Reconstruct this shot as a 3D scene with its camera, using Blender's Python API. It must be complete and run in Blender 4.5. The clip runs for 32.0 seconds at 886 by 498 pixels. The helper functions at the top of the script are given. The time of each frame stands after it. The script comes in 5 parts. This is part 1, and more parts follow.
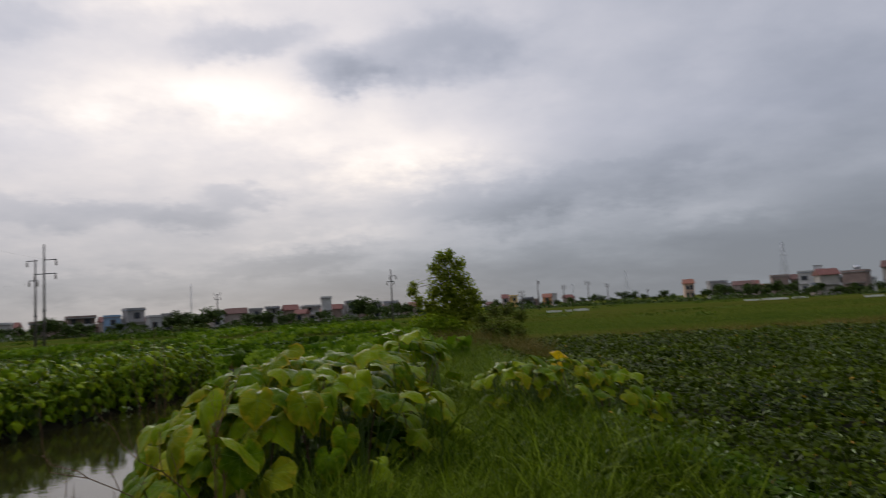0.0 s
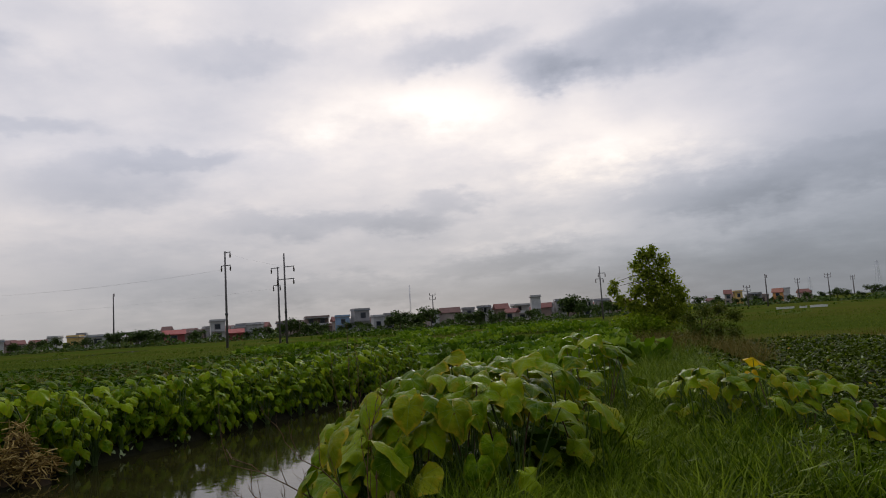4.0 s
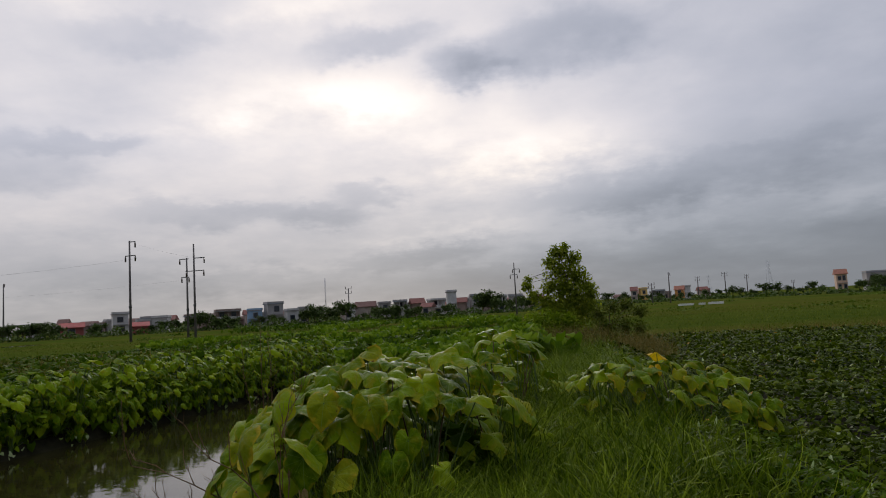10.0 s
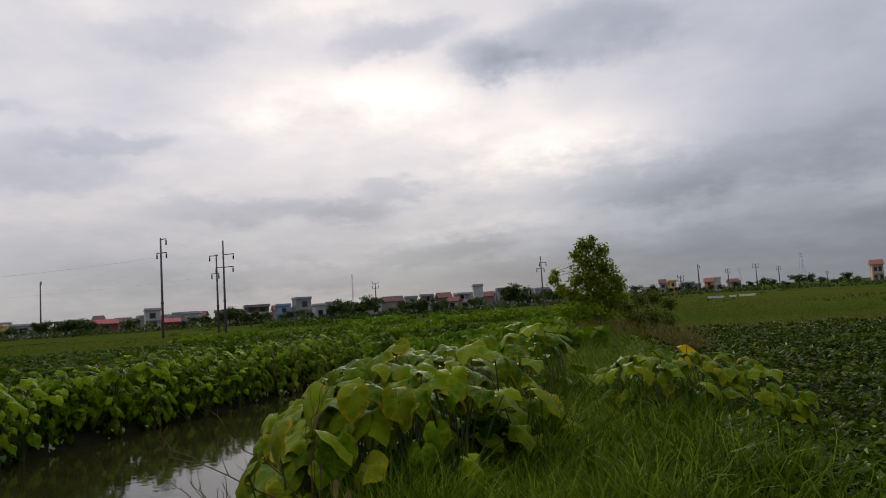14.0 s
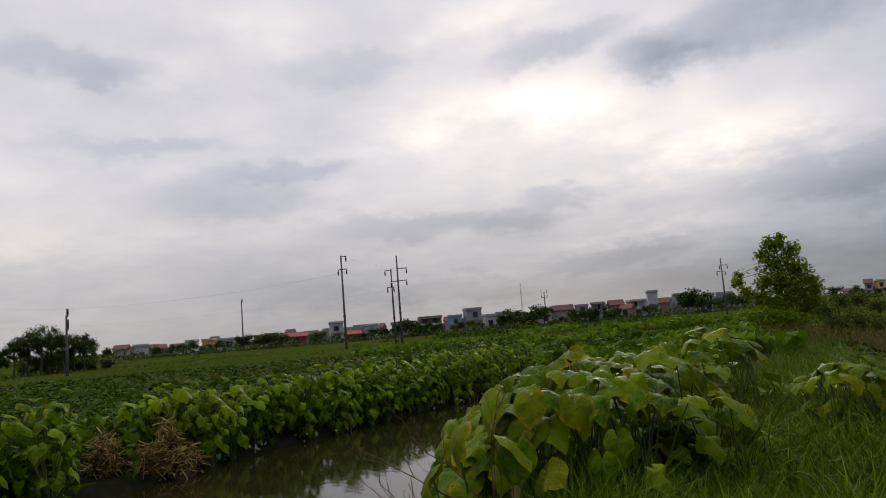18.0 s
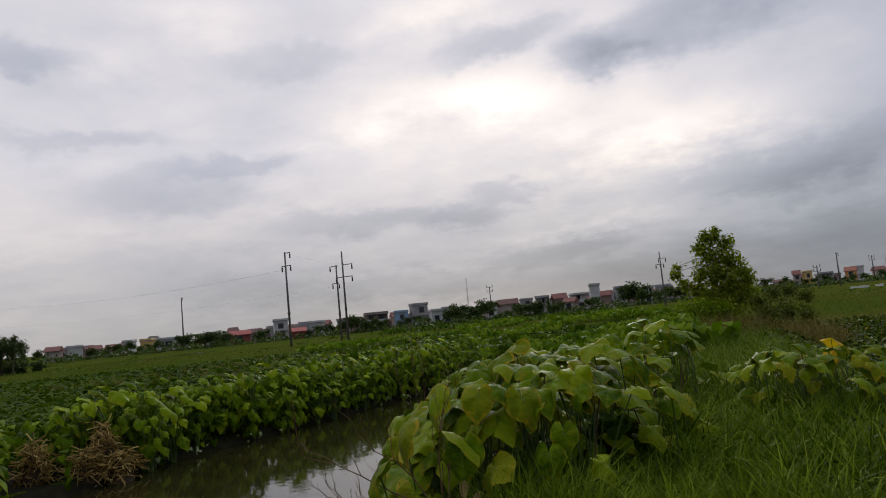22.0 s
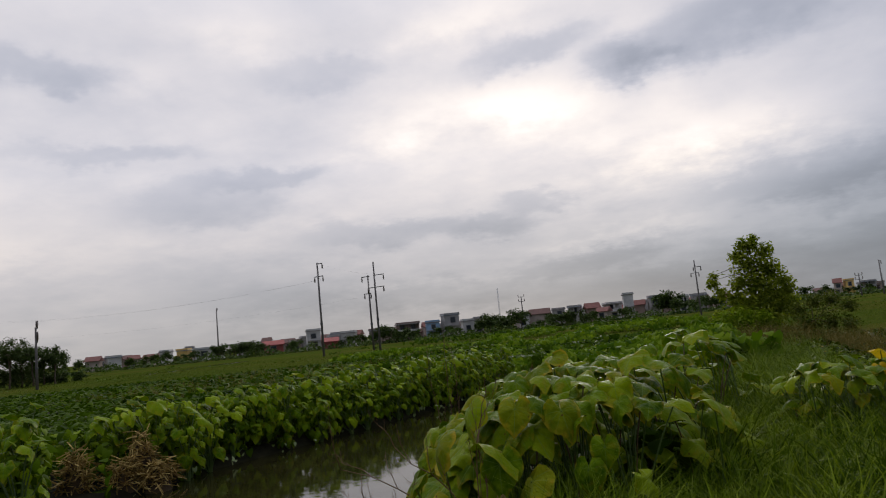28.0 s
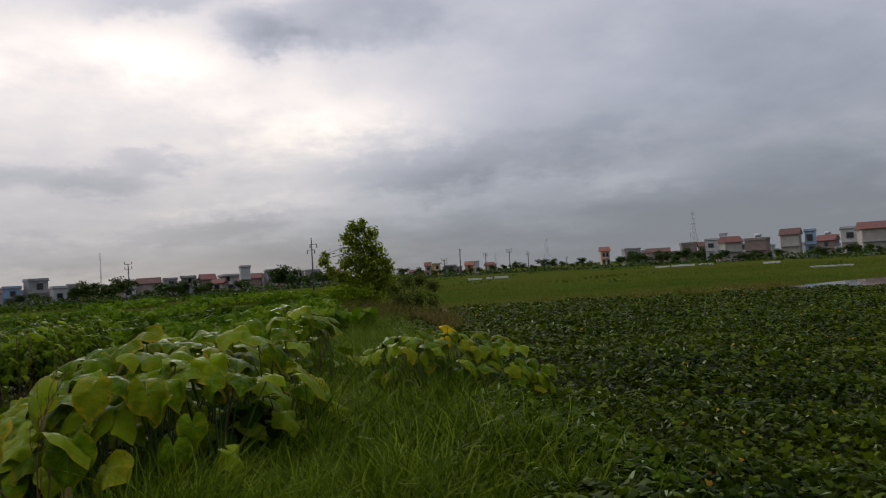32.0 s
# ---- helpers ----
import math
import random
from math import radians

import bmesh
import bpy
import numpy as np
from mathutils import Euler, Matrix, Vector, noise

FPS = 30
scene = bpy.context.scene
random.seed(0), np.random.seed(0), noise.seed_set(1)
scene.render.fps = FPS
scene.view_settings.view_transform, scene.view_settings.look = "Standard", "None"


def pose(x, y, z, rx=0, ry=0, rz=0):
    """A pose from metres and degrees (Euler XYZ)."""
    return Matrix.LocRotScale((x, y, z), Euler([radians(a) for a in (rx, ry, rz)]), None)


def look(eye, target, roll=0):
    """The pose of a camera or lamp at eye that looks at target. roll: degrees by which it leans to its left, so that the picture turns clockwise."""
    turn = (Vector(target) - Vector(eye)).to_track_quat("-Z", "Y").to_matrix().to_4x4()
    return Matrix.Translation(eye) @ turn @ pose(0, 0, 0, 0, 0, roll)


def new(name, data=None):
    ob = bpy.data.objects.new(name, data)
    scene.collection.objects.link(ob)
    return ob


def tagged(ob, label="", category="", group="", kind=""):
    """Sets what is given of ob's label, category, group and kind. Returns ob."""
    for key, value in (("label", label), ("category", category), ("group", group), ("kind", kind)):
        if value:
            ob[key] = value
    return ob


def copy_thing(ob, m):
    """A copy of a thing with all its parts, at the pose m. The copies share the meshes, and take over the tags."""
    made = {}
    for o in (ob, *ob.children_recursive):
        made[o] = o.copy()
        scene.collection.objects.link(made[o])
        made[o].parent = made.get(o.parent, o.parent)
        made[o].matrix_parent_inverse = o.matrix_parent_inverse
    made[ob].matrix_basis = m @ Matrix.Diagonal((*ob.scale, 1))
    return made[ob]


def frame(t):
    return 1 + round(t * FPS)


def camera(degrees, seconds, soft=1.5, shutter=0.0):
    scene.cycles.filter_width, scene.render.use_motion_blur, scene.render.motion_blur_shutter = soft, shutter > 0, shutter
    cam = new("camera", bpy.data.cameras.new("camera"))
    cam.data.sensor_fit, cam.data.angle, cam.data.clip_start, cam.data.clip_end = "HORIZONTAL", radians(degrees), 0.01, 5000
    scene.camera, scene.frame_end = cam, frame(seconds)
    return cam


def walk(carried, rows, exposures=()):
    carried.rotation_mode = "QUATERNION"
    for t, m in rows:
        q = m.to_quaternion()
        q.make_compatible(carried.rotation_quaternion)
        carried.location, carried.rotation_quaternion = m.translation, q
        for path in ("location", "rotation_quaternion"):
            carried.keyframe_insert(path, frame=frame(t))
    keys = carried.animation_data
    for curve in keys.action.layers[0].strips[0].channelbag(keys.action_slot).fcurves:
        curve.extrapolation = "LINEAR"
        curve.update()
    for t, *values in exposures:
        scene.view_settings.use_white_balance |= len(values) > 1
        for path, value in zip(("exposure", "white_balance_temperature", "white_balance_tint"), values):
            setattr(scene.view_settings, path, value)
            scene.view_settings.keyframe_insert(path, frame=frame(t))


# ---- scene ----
CAM_ROWS = [
    # seconds, x, y, z, heading, pitch, roll (degrees)
    (0, -0.418, -0.002, 1.603, 10.21, 4.98, -3.16),
    (0.5, -0.375, -0.002, 1.604, 3.29, 6.79, -2.38),
    (1, -0.324, -0.001, 1.624, 1.90, 7.09, -4.20),
    (1.5, -0.185, -0.000, 1.636, -0.96, 6.55, -3.03),
    (2, -0.094, 0.000, 1.648, -1.85, 5.70, -3.28),
    (2.5, -0.037, 0.000, 1.657, -3.28, 5.42, -3.27),
    (3, 0.030, 0.000, 1.660, -4.86, 5.60, -3.39),
    (3.5, 0.051, -0.002, 1.654, -6.31, 5.75, -3.46),
    (5.5, 0.088, -0.008, 1.652, -8.44, 6.05, -4.00),
    (6, 0.071, -0.011, 1.652, -7.21, 5.89, -3.79),
    (6.5, 0.072, -0.012, 1.657, -5.77, 5.73, -3.73),
    (7, 0.054, -0.012, 1.661, -4.14, 5.59, -3.56),
    (7.5, 0.040, -0.011, 1.661, -2.70, 5.49, -3.39),
    (8, 0.032, -0.007, 1.665, -1.66, 5.36, -3.53),
    (8.5, 0.038, -0.003, 1.666, -0.89, 5.28, -3.33),
    (9, 0.041, 0.001, 1.668, -0.47, 5.23, -3.10),
    (9.5, 0.047, 0.003, 1.668, -0.34, 5.08, -3.13),
    (10, 0.052, 0.001, 1.665, -0.38, 4.97, -3.21),
    (10.5, 0.042, -0.001, 1.658, -1.70, 5.13, -3.43),
    (11, 0.029, -0.004, 1.654, -4.91, 5.46, -3.96),
    (11.5, 0.017, -0.010, 1.653, -8.73, 5.67, -3.78),
    (12, 0.011, -0.014, 1.654, -10.24, 5.64, -3.76),
    (12.5, 0.010, -0.015, 1.658, -9.47, 5.42, -3.88),
    (13, 0.021, -0.014, 1.661, -6.92, 5.11, -3.72),
    (13.5, 0.046, -0.017, 1.660, -2.59, 4.68, -3.60),
    (15.5, 0.045, -0.051, 1.641, -4.03, 4.59, -3.54),
    (16, 0.041, -0.059, 1.637, -7.97, 4.93, -3.96),
    (16.5, 0.049, -0.063, 1.636, -12.17, 5.54, -4.52),
    (17, 0.036, -0.060, 1.638, -15.43, 6.17, -4.65),
    (17.5, 0.022, -0.050, 1.637, -16.96, 6.47, -4.66),
    (18, 0.023, -0.042, 1.634, -16.61, 6.44, -4.68),
    (18.5, 0.022, -0.036, 1.635, -16.04, 6.31, -4.73),
    (19, 0.023, -0.034, 1.635, -15.51, 6.24, -4.86),
    (19.5, 0.024, -0.035, 1.638, -14.93, 6.10, -4.90),
    (20, 0.021, -0.032, 1.639, -14.33, 5.98, -5.08),
    (20.5, 0.015, -0.025, 1.639, -13.77, 5.89, -5.07),
    (21, 0.008, -0.017, 1.640, -13.22, 5.75, -5.18),
    (21.5, 0.005, -0.009, 1.638, -12.67, 5.68, -5.24),
    (22, 0.009, -0.001, 1.637, -12.06, 5.64, -5.56),
    (22.5, 0.006, 0.007, 1.639, -12.71, 5.78, -5.72),
    (23, -0.019, 0.015, 1.643, -15.46, 6.42, -5.71),
    (23.5, -0.034, 0.029, 1.654, -18.00, 6.90, -5.40),
    (24, -0.031, 0.034, 1.655, -18.72, 7.04, -5.69),
    (24.5, -0.032, 0.039, 1.657, -18.53, 6.94, -5.50),
    (25, -0.030, 0.041, 1.655, -18.31, 6.91, -5.27),
    (25.5, -0.035, 0.042, 1.655, -18.01, 6.93, -5.12),
    (27.5, -0.022, 0.033, 1.649, -16.40, 6.87, -5.32),
    (28, -0.034, 0.034, 1.647, -14.59, 6.72, -5.66),
    (28.5, -0.042, 0.039, 1.648, -11.93, 6.37, -5.30),
    (29, -0.024, 0.045, 1.654, -8.69, 5.88, -4.76),
    (29.5, -0.030, 0.052, 1.661, -4.52, 5.31, -4.35),
    (30, 0.020, 0.056, 1.663, -1.20, 4.82, -3.99),
    (30.5, 0.052, 0.057, 1.667, 3.36, 4.07, -3.84),
    (31, 0.076, 0.055, 1.670, 10.05, 3.23, -3.42),
    (31.5, 0.074, 0.050, 1.671, 13.81, 2.84, -3.48),
    (32, 0.078, 0.047, 1.664, 16.44, 1.90, -3.52),
]


def cam_pose(x, y, z, heading, pitch, roll):
    h, p = radians(heading), radians(pitch)
    eye = Vector((x, y, z))
    return look(eye, eye + Vector((math.sin(h) * math.cos(p), math.cos(h) * math.cos(p), math.sin(p))) * 10, roll)


cam = camera(66.3, 32.0, soft=1.0, shutter=0.35)
walk(cam, [(r[0], cam_pose(*r[1:])) for r in CAM_ROWS])

# ---- sky and light: overcast evening, sun veiled behind thin cloud ahead ----
SUN_AZ, SUN_EL = -4.0, 17.0
world = bpy.data.worlds.new("overcast_sky")
scene.world = world
world.use_nodes = True
wt = world.node_tree
wt.nodes.clear()


def wmath(op, a, b=None, c=None):
    n = wt.nodes.new("ShaderNodeMath")
    n.operation = op
    for i, v in enumerate((a, b, c)):
        if v is None:
            continue
        if isinstance(v, (int, float)):
            n.inputs[i].default_value = v
        else:
            wt.links.new(v, n.inputs[i])
    return n.outputs[0]


def wnoise(vec, scale, detail, rough, offset):
    m = wt.nodes.new("ShaderNodeVectorMath")
    m.operation = "ADD"
    wt.links.new(vec, m.inputs[0])
    m.inputs[1].default_value = offset
    n = wt.nodes.new("ShaderNodeTexNoise")
    n.inputs["Scale"].default_value, n.inputs["Detail"].default_value, n.inputs["Roughness"].default_value = scale, detail, rough
    wt.links.new(m.outputs[0], n.inputs["Vector"])
    return n.outputs["Fac"]


def wcolor(fac, stops):
    n = wt.nodes.new("ShaderNodeValToRGB")
    n.color_ramp.interpolation = "B_SPLINE" if len(stops) > 3 else "LINEAR"
    while len(n.color_ramp.elements) < len(stops):
        n.color_ramp.elements.new(0.5)
    for e, (p, c) in zip(n.color_ramp.elements, stops):
        e.position, e.color = p, (*c, 1)
    wt.links.new(fac, n.inputs["Fac"])
    return n.outputs["Color"]


tc = wt.nodes.new("ShaderNodeTexCoord")
sep = wt.nodes.new("ShaderNodeSeparateXYZ")
wt.links.new(tc.outputs["Generated"], sep.inputs[0])
dx, dy, dz = sep.outputs
zc = wmath("ADD", wmath("MAXIMUM", dz, 0.0), 0.22)
flat = wt.nodes.new("ShaderNodeCombineXYZ")
wt.links.new(wmath("DIVIDE", dx, zc), flat.inputs[0])
wt.links.new(wmath("DIVIDE", dy, zc), flat.inputs[1])
deck = flat.outputs[0]
n_big = wnoise(deck, 1.2, 3.0, 0.5, (3.1, 1.7, 0.0))
n_mid = wnoise(deck, 3.2, 5.0, 0.55, (9.2, 4.4, 2.0))
n_fine = wnoise(deck, 9.0, 4.0, 0.6, (1.2, 8.4, 5.0))
wisps = wnoise(tc.outputs["Generated"], 9.0, 4.0, 0.6, (2.0, 3.0, 7.0))
deg = 180 / math.pi
az = wmath("MULTIPLY", wmath("ARCTAN2", dx, dy), deg)
el = wmath("MULTIPLY", wmath("ARCSINE", dz), deg)
# ragged cloud edges: the angles are pushed about by noise
az_w = wmath("ADD", az, wmath("MULTIPLY", wmath("SUBTRACT", n_mid, 0.5), 11.0))
el_w = wmath("ADD", el, wmath("MULTIPLY", wmath("SUBTRACT", wisps, 0.5), 3.6))
el_w = wmath("ADD", el_w, wmath("MULTIPLY", wmath("SUBTRACT", n_fine, 0.5), 2.2))

CLOUDS = [  # heading, height, half width, half height (degrees), slope, amount
    (-23.0, 21.6, 6.0, 1.6, 0.10, -0.12), (-46.4, 21.3, 5.9, 1.2, 0, -0.14), (-41.1, 15.7, 7.7, 0.8, 0.03, -0.09),
    (-33.8, 11.8, 6.7, 1.8, 0, -0.11), (-10.6, 8.3, 4.2, 1.2, 0.02, -0.14), (-6.2, 10.1, 3.4, 1.2, -0.05, -0.14),
    (-2.6, 4.2, 5.8, 1.1, 0.06, -0.13), (14.8, 8.6, 7.7, 1.6, 0.06, -0.12), (-6.2, 21.9, 5.7, 1.4, 0.12, -0.18),
    (2.2, 19.9, 4.0, 1.9, -0.05, -0.27), (9.7, 21.0, 7.8, 2.6, 0.05, -0.22), (-5.0, 17.4, 4.6, 1.7, -0.04, 0.20),
    (-10.4, 18.4, 5.6, 1.8, 0, 0.13), (-38.6, 21.5, 3.6, 1.7, 0, 0.08), (-15.0, 16.6, 5.0, 1.6, 0, 0.12),
]
CLOUDS += [
    (5.0, 13.2, 7.0, 2.6, -0.1, 0.17), (12.4, 13.0, 6.5, 2.4, -0.05, 0.13), (-49.4, 8.8, 5.4, 1.7, 0, 0.1),
    (-31.0, 25.0, 6.4, 1.9, 0, 0.08), (-11.1, 25.4, 5.4, 1.4, 0.1, 0.12), (19.7, 7.8, 9.6, 1.5, 0.1, -0.11),
    (28.2, 11.7, 6.8, 7.2, 0, -0.06), (22.8, 4.4, 7.3, 1.0, 0, -0.04), (2.6, 6.4, 6.2, 0.8, 0.05, 0.10),
    (-28.5, 13.8, 5.9, 1.0, 0.05, -0.12), (-19.5, 8.6, 7.1, 1.2, 0, -0.12), (-29.6, 4.8, 9.1, 2.4, 0, -0.08),
    (-16.2, 3.0, 9.3, 1.3, 0, -0.10), (0.1, 2.0, 11.6, 1.3, 0, -0.06), (42.1, 12.6, 11.3, 5.3, 0.0, -0.08),
    (41.5, 4.0, 11.0, 3.2, 0, -0.12), (25.1, 10.4, 7.1, 1.2, 0.05, -0.08), (33.0, 6.6, 8.0, 1.1, -0.04, 0.08), (15.0, 1.6, 17.0, 2.8, 0, -0.11), (-31.0, 1.6, 11.0, 2.8, 0, -0.07),
]
tone = wmath("ADD", wmath("MULTIPLY", wmath("SUBTRACT", n_mid, 0.5), 0.25), wmath("MULTIPLY", wmath("SUBTRACT", n_big, 0.5), 0.14))
tone = wmath("ADD", tone, wmath("MULTIPLY", wmath("SUBTRACT", n_fine, 0.5), 0.06))
torn = wmath("ADD", wmath("MULTIPLY", wmath("ADD", n_fine, wisps), 0.9), 0.1)
for c_az, c_el, w_az, w_el, slope, amount in CLOUDS:
    u = wmath("SUBTRACT", az_w, c_az)
    v = wmath("SUBTRACT", wmath("SUBTRACT", el_w, c_el), wmath("MULTIPLY", u, slope))
    u2 = wmath("POWER", wmath("MULTIPLY", u, 1 / w_az), 2.0)
    v2 = wmath("POWER", wmath("MULTIPLY", v, 1 / w_el), 2.0)
    g = wmath("EXPONENT", wmath("MULTIPLY", wmath("POWER", wmath("ADD", u2, v2), 2.0 if amount < 0 else 1.0), -1.0))
    g = wmath("MULTIPLY", g, torn)
    tone = wmath("MULTIPLY_ADD", g, amount, tone)
# the veiled sun's wide glow, and the thicker cloud away from it
cosang = wt.nodes.new("ShaderNodeVectorMath")
cosang.operation = "DOT_PRODUCT"
wt.links.new(tc.outputs["Generated"], cosang.inputs[0])
sa, se = radians(SUN_AZ), radians(SUN_EL)
cosang.inputs[1].default_value = (math.sin(sa) * math.cos(se), math.cos(sa) * math.cos(se), math.sin(se))
glow = wmath("POWER", wmath("MAXIMUM", cosang.outputs["Value"], 0.0), 14.0)
east = wmath("MULTIPLY", wmath("MAXIMUM", wmath("SUBTRACT", az, 6.0), 0.0), -0.0058)
low = wmath("EXPONENT", wmath("MULTIPLY", wmath("POWER", wmath("MULTIPLY", wmath("MAXIMUM", el, 0.0), 1 / 8.0), 2.0), -1.0))
low = wmath("MULTIPLY", low, wmath("MULTIPLY", wmath("MINIMUM", wmath("MAXIMUM", wmath("ADD", wmath("MULTIPLY", az, 0.006), 0.39), 0.17), wmath("SUBTRACT", 0.42, wmath("MULTIPLY", wmath("MAXIMUM", az, 4.0), 0.0022))), -1.0))
away = wmath("MULTIPLY", wmath("MAXIMUM", wmath("SUBTRACT", 0.55, cosang.outputs["Value"]), 0.0), -0.36)
west = wmath("MULTIPLY", wmath("MAXIMUM", wmath("SUBTRACT", wmath("MULTIPLY", az, -1.0), 14.0), 0.0), wmath("MULTIPLY", wmath("MINIMUM", wmath("MAXIMUM", el, 0.0), 14.0), 0.00014))
tone = wmath("ADD", wmath("ADD", tone, 0.565), wmath("ADD", wmath("ADD", wmath("MULTIPLY", glow, 0.12), wmath("MAXIMUM", east, -0.20)), wmath("ADD", wmath("ADD", wmath("MINIMUM", west, 0.09), low), away)))
cloud = wcolor(tone, [(0.0, (0.192, 0.212, 0.264)), (0.26, (0.339, 0.369, 0.452)), (0.50, (0.536, 0.548, 0.630)), (0.68, (0.796, 0.760, 0.788)), (0.80, (0.975, 0.90, 0.868)), (0.92, (1.12, 1.05, 1.015))])
# warm light under the cloud to the west, cool rain haze to the east
side = wmath("MINIMUM", wmath("MAXIMUM", wmath("ADD", wmath("MULTIPLY", az, 0.025), 0.55), 0.0), 1.0)
hue = wcolor(side, [(0.0, (1.09, 1.0, 0.85)), (1.0, (1.0, 0.985, 0.885))])
tint = wt.nodes.new("ShaderNodeMix")
tint.data_type, tint.blend_type = "RGBA", "MULTIPLY"
wt.links.new(wmath("MULTIPLY", wmath("MAXIMUM", wmath("SUBTRACT", 14.0, el), 0.0), 1 / 14.0), tint.inputs["Factor"])
wt.links.new(cloud, tint.inputs["A"])
wt.links.new(hue, tint.inputs["B"])
cloud = tint.outputs["Result"]
sky = wt.nodes.new("ShaderNodeTexSky")
sky.sky_type, sky.sun_disc, sky.sun_elevation, sky.sun_rotation = "NISHITA", False, se, sa
clear = wt.nodes.new("ShaderNodeVectorMath")
clear.operation = "SCALE"
wt.links.new(sky.outputs[0], clear.inputs[0])
clear.inputs["Scale"].default_value = 0.10
cover = wt.nodes.new("ShaderNodeMix")
cover.data_type = "RGBA"
cover.inputs["Factor"].default_value = 0.985
wt.links.new(clear.outputs[0], cover.inputs["A"])
wt.links.new(cloud, cover.inputs["B"])
bg = wt.nodes.new("ShaderNodeBackground")
# an overcast sky grows brighter towards the zenith
rise = wmath("MINIMUM", wmath("MAXIMUM", wmath("SUBTRACT", dz, 0.42), 0.0), 0.5)
wt.links.new(wmath("ADD", wmath("MULTIPLY", rise, 1.5), 1.0), bg.inputs["Strength"])
wt.links.new(cover.outputs["Result"], bg.inputs["Color"])
wout = wt.nodes.new("ShaderNodeOutputWorld")
wt.links.new(bg.outputs[0], wout.inputs["Surface"])

sun_data = bpy.data.lights.new("veiled_sun", "SUN")
sun_data.energy, sun_data.angle, sun_data.color = 0.65, radians(20), (1.0, 0.95, 0.88)
sun = new("veiled_sun", sun_data)
sun.matrix_world = look((0, 0, 50), (-math.sin(sa) * math.cos(se) * 10, -math.cos(sa) * math.cos(se) * 10, 50 - math.sin(se) * 10))


# ---- materials ----
class Mat:
    """A procedural material under construction."""

    def __init__(self, name):
        self.m = bpy.data.materials.new(name)
        self.m.use_nodes = True
        self.t = self.m.node_tree
        self.b = self.t.nodes["Principled BSDF"]
        self.o = self.t.nodes["Material Output"]

    def n(self, kind, **values):
        node = self.t.nodes.new(kind)
        for k, v in values.items():
            node.inputs[k.replace("_", " ")].default_value = v
        return node

    def link(self, a, b):
        self.t.links.new(a, b)

    def coord(self, which="Object"):
        return self.n("ShaderNodeTexCoord").outputs[which]

    def noise(self, scale, detail=4.0, rough=0.55, vec=None):
        n = self.n("ShaderNodeTexNoise", Scale=scale, Detail=detail, Roughness=rough)
        self.link(vec if vec is not None else self.coord(), n.inputs["Vector"])
        return n.outputs["Fac"]

    def ramp(self, fac, stops):
        n = self.n("ShaderNodeValToRGB")
        while len(n.color_ramp.elements) < len(stops):
            n.color_ramp.elements.new(0.5)
        for e, (p, c) in zip(n.color_ramp.elements, stops):
            e.position, e.color = p, (*c, 1)
        self.link(fac, n.inputs["Fac"])
        return n.outputs["Color"]

    def mix(self, fac, a, b, blend="MIX"):
        n = self.n("ShaderNodeMix")
        n.data_type, n.blend_type = "RGBA", blend
        for key, v in (("Factor", fac), ("A", a), ("B", b)):
            if isinstance(v, (int, float)):
                n.inputs[key].default_value = v
            elif isinstance(v, tuple):
                n.inputs[key].default_value = (*v, 1)
            else:
                self.link(v, n.inputs[key])
        return n.outputs["Result"]

    def math(self, op, a, b=None):
        n = self.n("ShaderNodeMath")
        n.operation = op
        for i, v in enumerate((a, b)):
            if v is None:
                continue
            if isinstance(v, (int, float)):
                n.inputs[i].default_value = v
            else:
                self.link(v, n.inputs[i])
        return n.outputs[0]

    def bump(self, height, strength, distance):
        n = self.n("ShaderNodeBump", Strength=strength, Distance=distance)
        self.link(height, n.inputs["Height"])
        self.link(n.outputs["Normal"], self.b.inputs["Normal"])
        return n.outputs["Normal"]

    def done(self, color, rough=0.7, metal=0.0, spec=0.5):
        if isinstance(color, tuple):
            self.b.inputs["Base Color"].default_value = (*color, 1)
        else:
            self.link(color, self.b.inputs["Base Color"])
        if isinstance(rough, (int, float)):
            self.b.inputs["Roughness"].default_value = rough
        else:
            self.link(rough, self.b.inputs["Roughness"])
        self.b.inputs["Metallic"].default_value = metal
        self.b.inputs["Specular IOR Level"].default_value = spec
        return self.m


